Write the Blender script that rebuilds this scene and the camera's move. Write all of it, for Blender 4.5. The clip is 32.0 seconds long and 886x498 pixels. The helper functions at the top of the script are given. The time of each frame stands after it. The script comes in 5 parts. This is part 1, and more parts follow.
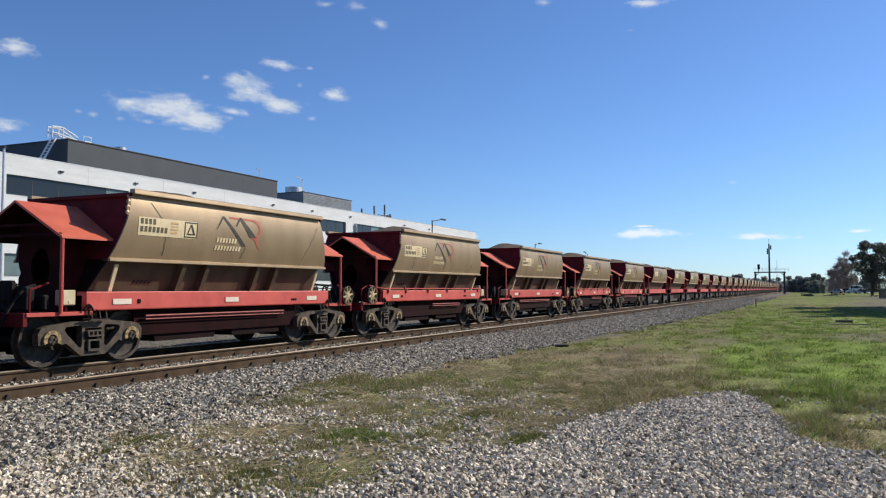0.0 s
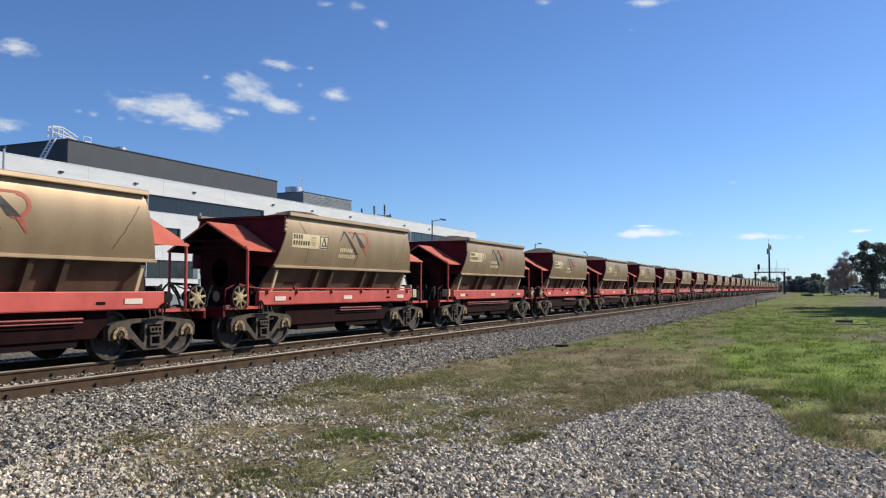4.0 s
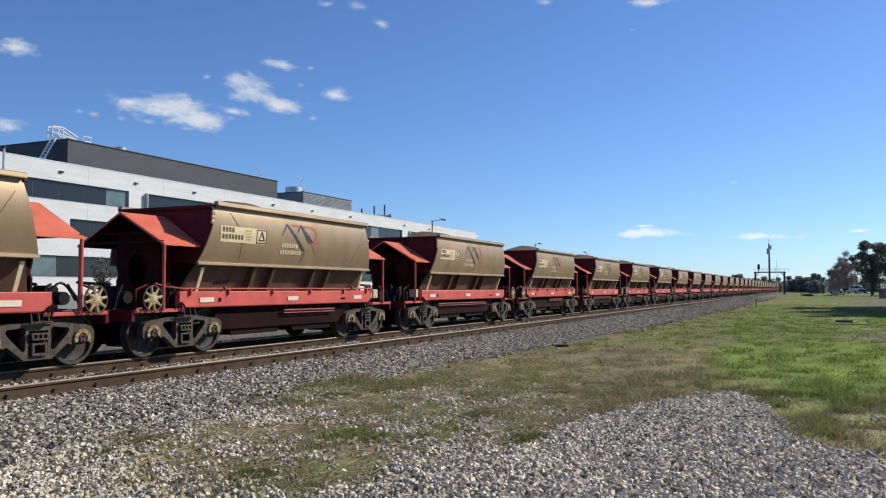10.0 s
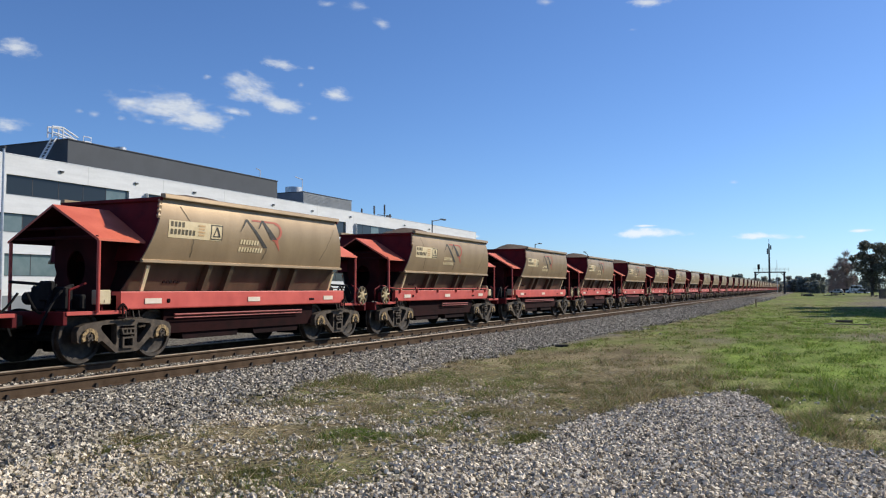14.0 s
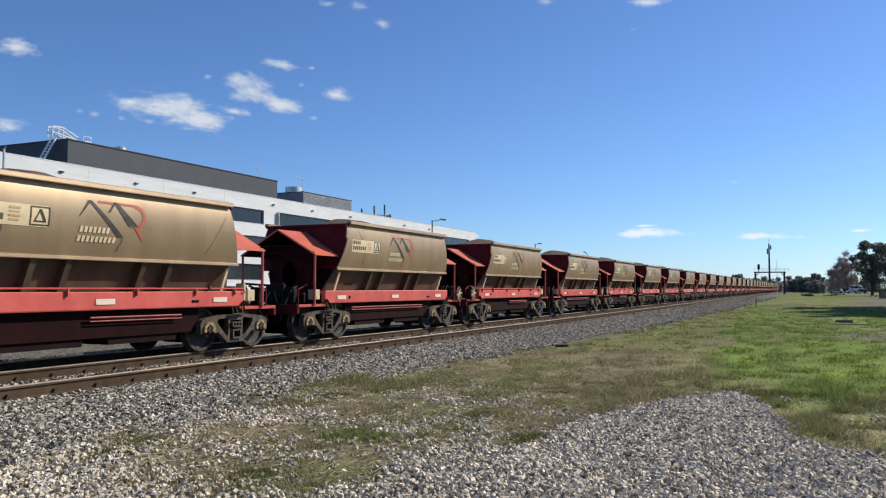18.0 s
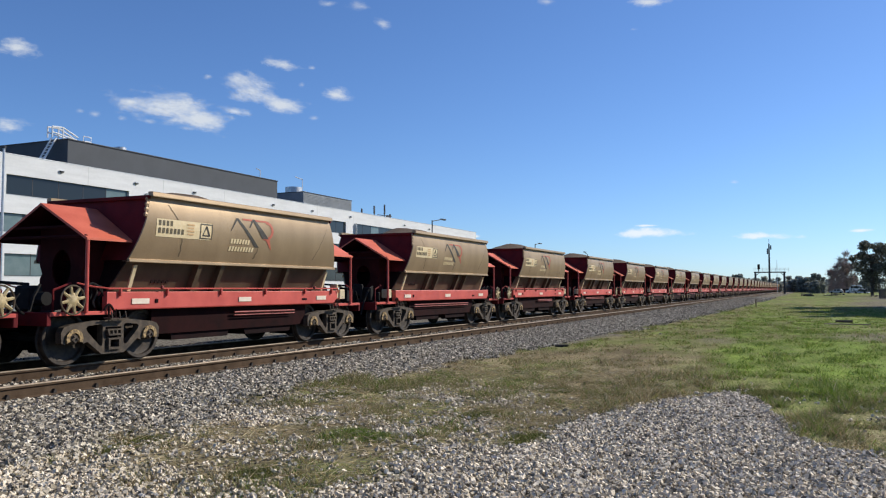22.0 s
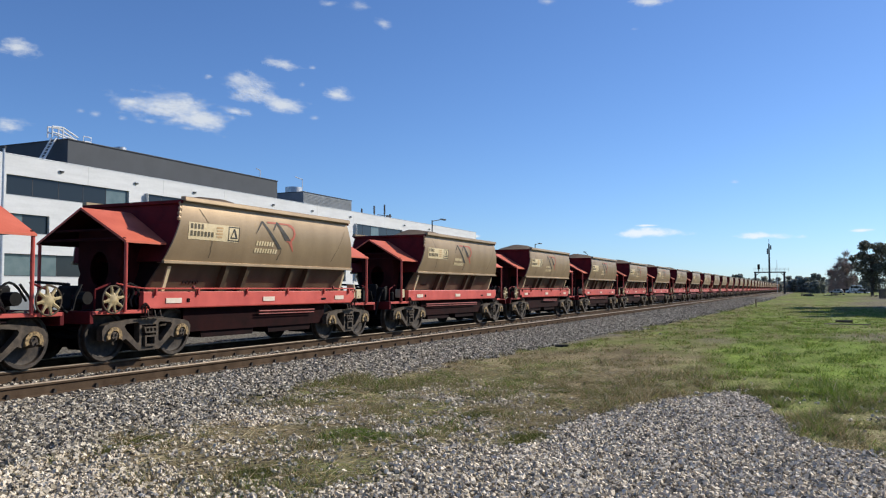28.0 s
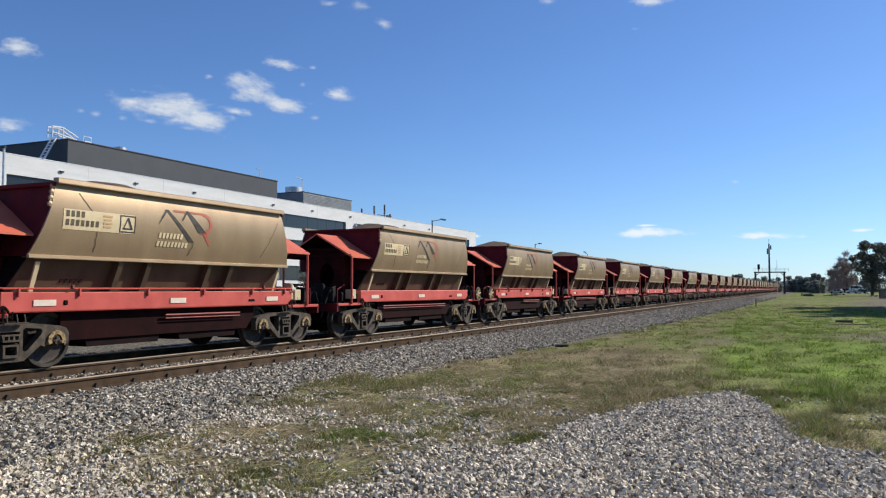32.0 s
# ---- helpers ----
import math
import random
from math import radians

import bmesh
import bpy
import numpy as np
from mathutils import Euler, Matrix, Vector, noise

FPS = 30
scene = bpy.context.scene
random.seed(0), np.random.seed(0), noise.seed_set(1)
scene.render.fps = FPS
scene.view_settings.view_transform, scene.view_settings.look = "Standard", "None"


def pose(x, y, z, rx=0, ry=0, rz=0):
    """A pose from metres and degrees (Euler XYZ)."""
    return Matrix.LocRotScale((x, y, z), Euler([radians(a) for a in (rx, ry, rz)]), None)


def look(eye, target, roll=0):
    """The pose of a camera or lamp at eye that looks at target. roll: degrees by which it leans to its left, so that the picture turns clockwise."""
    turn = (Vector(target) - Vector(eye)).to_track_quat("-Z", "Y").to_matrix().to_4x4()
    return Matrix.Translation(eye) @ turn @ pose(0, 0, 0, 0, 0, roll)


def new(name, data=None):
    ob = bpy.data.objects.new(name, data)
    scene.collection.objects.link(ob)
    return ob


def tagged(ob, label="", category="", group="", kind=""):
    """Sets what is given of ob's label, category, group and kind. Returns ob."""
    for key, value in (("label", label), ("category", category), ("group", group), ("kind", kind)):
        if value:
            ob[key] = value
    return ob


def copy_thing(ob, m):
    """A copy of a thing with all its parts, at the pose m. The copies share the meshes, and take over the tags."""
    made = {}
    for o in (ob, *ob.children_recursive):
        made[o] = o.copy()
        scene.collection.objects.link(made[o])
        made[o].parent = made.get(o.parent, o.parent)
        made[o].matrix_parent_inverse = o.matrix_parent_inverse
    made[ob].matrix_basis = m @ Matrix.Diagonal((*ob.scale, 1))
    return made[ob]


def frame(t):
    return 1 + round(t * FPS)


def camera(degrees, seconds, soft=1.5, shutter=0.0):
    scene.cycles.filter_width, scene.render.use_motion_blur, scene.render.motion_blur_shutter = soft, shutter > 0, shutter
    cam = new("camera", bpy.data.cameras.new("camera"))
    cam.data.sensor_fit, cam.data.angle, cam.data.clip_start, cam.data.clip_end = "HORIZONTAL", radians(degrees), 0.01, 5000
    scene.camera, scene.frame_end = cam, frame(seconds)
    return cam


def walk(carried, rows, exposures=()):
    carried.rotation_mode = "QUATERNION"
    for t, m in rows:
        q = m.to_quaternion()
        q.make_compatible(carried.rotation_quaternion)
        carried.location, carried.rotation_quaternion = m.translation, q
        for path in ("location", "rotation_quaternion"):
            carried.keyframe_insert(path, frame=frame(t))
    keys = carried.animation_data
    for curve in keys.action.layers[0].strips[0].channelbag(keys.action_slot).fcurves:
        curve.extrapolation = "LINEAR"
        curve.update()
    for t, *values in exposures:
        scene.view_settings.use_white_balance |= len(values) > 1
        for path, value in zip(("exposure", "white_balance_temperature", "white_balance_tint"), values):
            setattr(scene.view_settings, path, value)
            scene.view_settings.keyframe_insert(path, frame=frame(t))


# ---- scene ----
W, HGT = 57.8, 1.326
EYE = (0.0, 0.0, HGT)
YAW, TILT = radians(24.503), radians(2.817)
AIM = (100 * math.cos(YAW) * math.cos(TILT), 100 * math.sin(YAW) * math.cos(TILT), HGT + 100 * math.sin(TILT))
cam = camera(W, 32.0, 1.15)
walk(cam, [(0.0, look(EYE, AIM)), (32.0, look(EYE, AIM))], exposures=[(0.0, 0.0), (32.0, 0.0)])

# ---- light ----
SUN_EL, SUN_AZ = radians(33), radians(-39)
SUN_DIR = Vector((math.cos(SUN_EL) * math.cos(SUN_AZ), math.cos(SUN_EL) * math.sin(SUN_AZ), math.sin(SUN_EL)))
world = bpy.data.worlds.new("sky")
scene.world = world
world.use_nodes = True
wn = world.node_tree.nodes
sky = wn.new("ShaderNodeTexSky")
sky.sky_type, sky.sun_disc = "NISHITA", False
sky.sun_elevation, sky.sun_rotation = SUN_EL, math.pi / 2 - SUN_AZ
sky.altitude = 1200
sky.air_density, sky.dust_density, sky.ozone_density = 1.0, 0.6, 3.2
wn["Background"].inputs["Strength"].default_value = 0.096
tone = wn.new("ShaderNodeMix")
tone.data_type, tone.blend_type = "RGBA", "MULTIPLY"
tone.inputs["Factor"].default_value = 1.0
tone.inputs["B"].default_value = (0.81, 1.04, 1.38, 1)
world.node_tree.links.new(sky.outputs[0], tone.inputs["A"])
world.node_tree.links.new(tone.outputs["Result"], wn["Background"].inputs["Color"])
sun = new("sun", bpy.data.lights.new("sun", "SUN"))
sun.data.energy, sun.data.angle, sun.data.color = 4.9, radians(0.53), (1.0, 0.93, 0.81)
sun.matrix_world = look((0, 0, 60), Vector((0, 0, 60)) - SUN_DIR)

# ---- materials ----


def material(name, c1, c2, scale=6.0, rough=0.7, metal=0.0, bump=0.15, fine=60.0, streak=0.0, random_tone=0.0, spec=0.4):
    """Two tones mixed by coarse and fine noise, with matching relief."""
    m = bpy.data.materials.new(name)
    m.use_nodes = True
    n, l = m.node_tree.nodes, m.node_tree.links
    b = n["Principled BSDF"]
    tc = n.new("ShaderNodeTexCoord")
    mp = n.new("ShaderNodeMapping")
    if streak:
        mp.inputs["Scale"].default_value = (1, 1, streak)
    l.new(tc.outputs["Object"], mp.inputs["Vector"])
    n1, n2 = n.new("ShaderNodeTexNoise"), n.new("ShaderNodeTexNoise")
    n1.inputs["Scale"].default_value, n2.inputs["Scale"].default_value = scale, fine
    n1.inputs["Detail"].default_value, n2.inputs["Detail"].default_value = 5, 3
    l.new(mp.outputs[0], n1.inputs["Vector"])
    l.new(tc.outputs["Object"], n2.inputs["Vector"])
    add = n.new("ShaderNodeMath")
    add.operation = "MULTIPLY_ADD"
    add.inputs[1].default_value = 0.35
    l.new(n2.outputs[0], add.inputs[0])
    l.new(n1.outputs[0], add.inputs[2])
    ramp = n.new("ShaderNodeValToRGB")
    ramp.color_ramp.elements[0].position, ramp.color_ramp.elements[1].position = 0.45, 0.9
    ramp.color_ramp.elements[0].color, ramp.color_ramp.elements[1].color = (*c1, 1), (*c2, 1)
    l.new(add.outputs[0], ramp.inputs[0])
    out = ramp.outputs[0]
    if random_tone:
        info = n.new("ShaderNodeObjectInfo")
        mr = n.new("ShaderNodeMapRange")
        mr.inputs["To Min"].default_value, mr.inputs["To Max"].default_value = 1 - random_tone, 1 + random_tone
        l.new(info.outputs["Random"], mr.inputs["Value"])
        hsv = n.new("ShaderNodeHueSaturation")
        l.new(mr.outputs[0], hsv.inputs["Value"])
        l.new(out, hsv.inputs["Color"])
        out = hsv.outputs[0]
    l.new(out, b.inputs["Base Color"])
    b.inputs["Roughness"].default_value, b.inputs["Metallic"].default_value = rough, metal
    b.inputs["Specular IOR Level"].default_value = spec
    if bump:
        bp = n.new("ShaderNodeBump")
        bp.inputs["Strength"].default_value, bp.inputs["Distance"].default_value = bump, 0.02
        l.new(add.outputs[0], bp.inputs["Height"])
        l.new(bp.outputs[0], b.inputs["Normal"])
    return m


def island_material(name, tones, rough=0.85, spec=0.25, translucent=0.0):
    """A tone for each loose piece of a mesh, chosen along a ramp."""
    m = bpy.data.materials.new(name)
    m.use_nodes = True
    n, l = m.node_tree.nodes, m.node_tree.links
    b = n["Principled BSDF"]
    geo = n.new("ShaderNodeNewGeometry")
    ramp = n.new("ShaderNodeValToRGB")
    while len(ramp.color_ramp.elements) < len(tones):
        ramp.color_ramp.elements.new(0.5)
    for i, (e, c) in enumerate(zip(ramp.color_ramp.elements, tones)):
        e.position, e.color = i / (len(tones) - 1), (*c, 1)
    l.new(geo.outputs["Random Per Island"], ramp.inputs[0])
    l.new(ramp.outputs[0], b.inputs["Base Color"])
    b.inputs["Roughness"].default_value = rough
    b.inputs["Specular IOR Level"].default_value = spec
    if translucent:
        tr = n.new("ShaderNodeBsdfTranslucent")
        mix = n.new("ShaderNodeMixShader")
        mix.inputs[0].default_value = translucent
        l.new(ramp.outputs[0], tr.inputs[0])
        l.new(b.outputs[0], mix.inputs[1])
        l.new(tr.outputs[0], mix.inputs[2])
        l.new(mix.outputs[0], n["Material Output"].inputs["Surface"])
    return m


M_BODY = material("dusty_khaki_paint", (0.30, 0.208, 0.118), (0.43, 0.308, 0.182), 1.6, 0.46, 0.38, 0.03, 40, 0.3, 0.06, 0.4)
# khaki darkened for shade below the flange; also the dirty handwheel rim
M_BODY_LOW = material("grimy_shaded_khaki_paint", (0.056, 0.037, 0.021), (0.112, 0.078, 0.044), 2.5, 0.6, 0, 0.1, 40, 0.4, 0.08)
M_RED = material("sill_red_paint", (0.49, 0.068, 0.050), (0.65, 0.112, 0.082), 2.2, 0.5, 0, 0.06, 50, 0, 0.08)
M_ORANGE = material("canopy_red_paint", (0.57, 0.108, 0.052), (0.73, 0.175, 0.095), 2.0, 0.55, 0, 0.06, 50, 0, 0.07)
M_PIPE = material("dull_red_pipe", (0.20, 0.035, 0.03), (0.36, 0.07, 0.06), 5, 0.6, 0, 0.1)
# red for the wagon ends, darkened by the shade they stand in
M_DARKRED = material("end_shade_red_paint", (0.075, 0.007, 0.009), (0.145, 0.013, 0.014), 2.5, 0.7, 0, 0.1, 50, 0, 0.08, 0.15)
# near-black red with the shade under the end canopies painted in
M_SHADERED = material("canopy_shade_red_paint", (0.020, 0.004, 0.004), (0.062, 0.009, 0.009), 2.5, 0.8, 0, 0.12, 50, 0, 0, 0.12)
# near-black: shade of chutes, platforms and slope sheets is in the colour
M_UNDER = material("underframe_shade_grime", (0.008, 0.005, 0.005), (0.022, 0.008, 0.008), 4, 0.9, 0, 0.2, 60, 0, 0, 0.12)
# underframe sides: red darkened for the shade below the sill
M_UNDERRED = material("shaded_red_underframe", (0.010, 0.0028, 0.0028), (0.025, 0.005, 0.005), 3, 0.9, 0, 0.15, 60, 0, 0, 0.12)
M_STEEL = material("dusty_cast_steel", (0.030, 0.022, 0.015), (0.112, 0.082, 0.055), 9, 0.75, 0.0, 0.25)
M_WHEEL = material("wheel_steel", (0.014, 0.010, 0.007), (0.072, 0.053, 0.037), 9, 0.65, 0.1, 0.15)
M_BLACK = material("black_rubber_and_grease", (0.006, 0.006, 0.006), (0.018, 0.016, 0.015), 9, 0.8, 0, 0.15, 60, 0, 0, 0.2)
M_CAP = material("bearing_yellow", (0.05, 0.031, 0.016), (0.52, 0.35, 0.15), 20, 0.6, 0, 0.3)
M_CREAM = material("cream_label_paint", (0.66, 0.52, 0.29), (0.79, 0.64, 0.39), 5, 0.6, 0, 0.02)
M_WHITE = material("white_reflector", (0.70, 0.56, 0.42), (0.84, 0.72, 0.58), 8, 0.5, 0, 0.02)
M_LOGOGREY = material("decal_charcoal", (0.030, 0.027, 0.023), (0.07, 0.06, 0.047), 6, 0.6, 0, 0.02)
M_INK = material("faded_black_lettering", (0.075, 0.058, 0.032), (0.15, 0.12, 0.068), 12, 0.6, 0, 0.02)
M_FADED = material("faded_ochre_print", (0.56, 0.34, 0.16), (0.66, 0.44, 0.22), 9, 0.6, 0, 0.02)
M_STREAK = material("dark_dirt_streak", (0.085, 0.060, 0.032), (0.17, 0.122, 0.068), 8, 0.7, 0, 0.02)
M_LOGORED = material("decal_red", (0.40, 0.085, 0.05), (0.52, 0.14, 0.085), 6, 0.6, 0, 0.02)
M_BOXCREAM = material("cream_box_paint", (0.52, 0.42, 0.24), (0.64, 0.54, 0.34), 7, 0.6)
M_HANDWHEEL = material("handwheel_yellow", (0.27, 0.195, 0.085), (0.56, 0.44, 0.235), 9, 0.6, 0, 0.2)
M_ORE = material("iron_ore_fines", (0.085, 0.055, 0.034), (0.17, 0.115, 0.07), 5, 0.95, 0, 0.6, 40)
M_RAIL = material("rusty_rail_steel", (0.056, 0.036, 0.022), (0.112, 0.075, 0.048), 4, 0.95, 0.0, 0.3, 60, 0, 0, 0.08)
M_RAILTOP = material("polished_rail_head", (0.23, 0.17, 0.115), (0.36, 0.28, 0.20), 3, 0.42, 0.5, 0.05)
M_RAILDULL = material("dull_rail_head", (0.22, 0.17, 0.12), (0.36, 0.29, 0.215), 3, 0.36, 0.6, 0.05)
M_CLIP = material("rail_clip_steel", (0.024, 0.017, 0.012), (0.06, 0.044, 0.032), 9, 0.7)
M_SLEEPER = material("weathered_sleeper", (0.11, 0.085, 0.065), (0.20, 0.16, 0.125), 5, 0.9, 0, 0.4, 30, 0.2)
M_PANEL = material("white_precast_panel", (0.63, 0.63, 0.625), (0.74, 0.74, 0.735), 0.35, 0.8, 0, 0.05, 3, 6)
M_CHAR = material("charcoal_cladding", (0.030, 0.036, 0.045), (0.042, 0.049, 0.059), 0.5, 0.6, 0, 0.02, 6)
M_GREYCLAD = material("grey_louvre_cladding", (0.19, 0.205, 0.215), (0.25, 0.265, 0.275), 0.6, 0.6, 0, 0.02, 6)
M_GALV = material("galvanised_steel", (0.48, 0.49, 0.50), (0.62, 0.63, 0.64), 6, 0.45, 0.5, 0.05)
M_WHITEMETAL = material("white_painted_metal", (0.72, 0.72, 0.71), (0.82, 0.82, 0.81), 6, 0.5)
M_DARKMETAL = material("dark_metal", (0.035, 0.036, 0.04), (0.07, 0.07, 0.075), 5, 0.55, 0.3, 0.05)
M_BARK = material("grey_brown_bark", (0.075, 0.055, 0.04), (0.16, 0.12, 0.09), 3, 0.95, 0, 0.6, 20, 0.2)
M_STONE = island_material("granite_ballast", [(0.050, 0.042, 0.031), (0.155, 0.133, 0.098), (0.33, 0.285, 0.212), (0.49, 0.425, 0.322), (0.78, 0.69, 0.535)])
M_GRAVEL = island_material("pale_gravel", [(0.18, 0.149, 0.103), (0.445, 0.374, 0.266), (0.63, 0.536, 0.39), (0.77, 0.662, 0.496), (0.95, 0.83, 0.645)])
M_SOILED = island_material("soiled_ballast", [(0.026, 0.020, 0.014), (0.07, 0.055, 0.040), (0.13, 0.105, 0.078), (0.26, 0.22, 0.17)])
M_LEAF = island_material("eucalypt_leaves", [(0.065, 0.065, 0.045), (0.11, 0.112, 0.078), (0.17, 0.168, 0.122), (0.27, 0.262, 0.20)], 0.6, 0.3, 0.3)
# pale grey leaf tones: the haze of distance is put into them
M_FARLEAF = island_material("hazed_far_leaves", [(0.19, 0.20, 0.165), (0.29, 0.30, 0.255), (0.40, 0.41, 0.36)], 0.8, 0.2, 0.4)
M_TWIG = island_material("bare_twigs", [(0.26, 0.19, 0.16), (0.38, 0.28, 0.24), (0.48, 0.37, 0.32)])
M_BLADE = island_material("grass_green", [(0.06, 0.115, 0.014), (0.11, 0.18, 0.025), (0.175, 0.25, 0.04), (0.36, 0.35, 0.13)], 0.7, 0.25, 0.45)
M_OLIVE = island_material("grass_olive", [(0.07, 0.09, 0.02), (0.12, 0.14, 0.035), (0.19, 0.20, 0.06), (0.36, 0.30, 0.15)], 0.75, 0.2, 0.35)
M_STRAW = island_material("dead_stalks", [(0.36, 0.27, 0.15), (0.52, 0.42, 0.25), (0.68, 0.58, 0.38)], 0.8, 0.2, 0.2)
M_DRY = island_material("grass_dry", [(0.16, 0.14, 0.055), (0.30, 0.23, 0.12), (0.48, 0.375, 0.21), (0.16, 0.19, 0.05), (0.68, 0.57, 0.37)], 0.8, 0.2, 0.25)


def glass_material():
    m = bpy.data.materials.new("tinted_window_glass")
    m.use_nodes = True
    b = m.node_tree.nodes["Principled BSDF"]
    b.inputs["Base Color"].default_value = (0.022, 0.028, 0.033, 1)
    b.inputs["Roughness"].default_value = 0.1
    b.inputs["Specular IOR Level"].default_value = 0.35
    return m


M_GLASS = glass_material()

# ---- building blocks ----


def bx(bm, x0, x1, y0, y1, z0, z1, bevel=0.0):
    v = [bm.verts.new((x, y, z)) for x in (x0, x1) for y in (y0, y1) for z in (z0, z1)]
    fs = [bm.faces.new([v[i] for i in q]) for q in ((0, 1, 3, 2), (4, 6, 7, 5), (0, 4, 5, 1), (2, 3, 7, 6), (0, 2, 6, 4), (1, 5, 7, 3))]
    if bevel:
        es = list({e for f in fs for e in f.edges})
        bmesh.ops.bevel(bm, geom=es, offset=bevel, segments=1, affect="EDGES")
    return bm


def prism(bm, pts, axis, a, b):
    """The polygon pts (in the other two axes, in xyz order) drawn out along an axis from a to b."""
    def at(p, d):
        q = list(p)
        q.insert("xyz".index(axis), d)
        return q
    lo, hi = [bm.verts.new(at(p, a)) for p in pts], [bm.verts.new(at(p, b)) for p in pts]
    bm.faces.new(lo), bm.faces.new(hi[::-1])
    for i in range(len(pts)):
        j = (i + 1) % len(pts)
        bm.faces.new((lo[j], lo[i], hi[i], hi[j]))
    return bm


def rod(bm, p, q, r, seg=8, r2=None):
    p, q = Vector(p), Vector(q)
    d = (q - p).normalized()
    s = d.orthogonal().normalized()
    t = d.cross(s)
    r2 = r if r2 is None else r2
    ring = [[bm.verts.new(c + (s * math.cos(k) + t * math.sin(k)) * rr) for k in (2 * math.pi * i / seg for i in range(seg))] for c, rr in ((p, r), (q, r2))]
    for i in range(seg):
        j = (i + 1) % seg
        bm.faces.new((ring[0][i], ring[0][j], ring[1][j], ring[1][i]))
    bm.faces.new(ring[0][::-1]), bm.faces.new(ring[1])
    return bm


def tube(bm, pts, r, seg=6):
    """One bent pipe through the points."""
    pts = [Vector(p) for p in pts]
    rings = []
    for i, p in enumerate(pts):
        d = (pts[min(i + 1, len(pts) - 1)] - pts[max(i - 1, 0)]).normalized()
        s = d.cross(Vector((0.13, 0.97, 0.21))).normalized()
        t = d.cross(s)
        rings.append([bm.verts.new(p + (s * math.cos(k) + t * math.sin(k)) * r) for k in (2 * math.pi * j / seg for j in range(seg))])
    for a, b in zip(rings, rings[1:]):
        for j in range(seg):
            q = (j + 1) % seg
            bm.faces.new((a[j], a[q], b[q], b[j]))
    bm.faces.new(rings[0][::-1]), bm.faces.new(rings[-1])
    return bm


def lathe(bm, prof, seg=24, centre=(0, 0, 0)):
    """A closed profile of (radius, y) turned round the y axis."""
    c = Vector(centre)
    rings = []
    for r, y in prof:
        if r < 1e-6:
            rings.append([bm.verts.new(c + Vector((0, y, 0)))] * seg)
        else:
            rings.append([bm.verts.new(c + Vector((r * math.cos(a), y, r * math.sin(a)))) for a in (2 * math.pi * i / seg for i in range(seg))])
    for k in range(len(rings) - 1):
        for i in range(seg):
            j = (i + 1) % seg
            q = []
            for w in (rings[k][i], rings[k][j], rings[k + 1][j], rings[k + 1][i]):
                if w not in q:
                    q.append(w)
            if len(q) > 2:
                bm.faces.new(q)
    return bm


def slab(bm, grid, offset):
    """A curved sheet: rows of points, given thickness by an offset vector."""
    o = Vector(offset)
    a = [[bm.verts.new(p) for p in row] for row in grid]
    b = [[bm.verts.new(Vector(p) + o) for p in row] for row in grid]
    R, C = len(grid), len(grid[0])
    for i in range(R - 1):
        for j in range(C - 1):
            bm.faces.new((a[i][j], a[i][j + 1], a[i + 1][j + 1], a[i + 1][j]))
            bm.faces.new((b[i][j], b[i + 1][j], b[i + 1][j + 1], b[i][j + 1]))
    for j in range(C - 1):
        bm.faces.new((a[0][j], b[0][j], b[0][j + 1], a[0][j + 1]))
        bm.faces.new((a[-1][j], a[-1][j + 1], b[-1][j + 1], b[-1][j]))
    for i in range(R - 1):
        bm.faces.new((a[i][0], a[i + 1][0], b[i + 1][0], b[i][0]))
        bm.faces.new((a[i][-1], b[i][-1], b[i + 1][-1], a[i + 1][-1]))
    return bm


def mesh_of(name, bm, mat, smooth=False):
    bmesh.ops.recalc_face_normals(bm, faces=bm.faces)
    me = bpy.data.meshes.new(name)
    bm.to_mesh(me)
    bm.free()
    me.materials.append(mat)
    if smooth:
        me.shade_smooth()
        me.set_sharp_from_angle(angle=radians(35))
    return me


def part(name, bm, mat, parent, label="", smooth=False, at=None):
    me = bm if isinstance(bm, bpy.types.Mesh) else mesh_of(name, bm, mat, smooth)
    ob = new(name, me)
    ob.parent = parent
    if at is not None:
        ob.matrix_basis = at
    if label:
        ob["label"] = label
    return ob


def thing(name, label, category, group="", at=None, kind=""):
    ob = new(name)
    ob.empty_display_size = 0.3
    if at is not None:
        ob.matrix_basis = at
    return tagged(ob, label, category, group, kind)


def solid(name, bm, mat, label, category="", group="", kind="", smooth=False, at=None):
    ob = new(name, bm if isinstance(bm, bpy.types.Mesh) else mesh_of(name, bm, mat, smooth))
    if at is not None:
        ob.matrix_basis = at
    return tagged(ob, label, category, group, kind)


def B():
    return bmesh.new()


def raw_mesh(name, verts, faces_flat, per, mat):
    """A mesh from arrays of vertices and of equal polygons."""
    me = bpy.data.meshes.new(name)
    n = len(faces_flat) // per
    me.vertices.add(len(verts))
    me.vertices.foreach_set("co", np.asarray(verts, np.float32).ravel())
    me.loops.add(len(faces_flat))
    me.loops.foreach_set("vertex_index", np.asarray(faces_flat, np.int32))
    me.polygons.add(n)
    me.polygons.foreach_set("loop_start", np.arange(0, n * per, per, dtype=np.int32))
    me.update(calc_edges=True)
    me.validate()
    me.shade_flat()
    me.materials.append(mat)
    return me


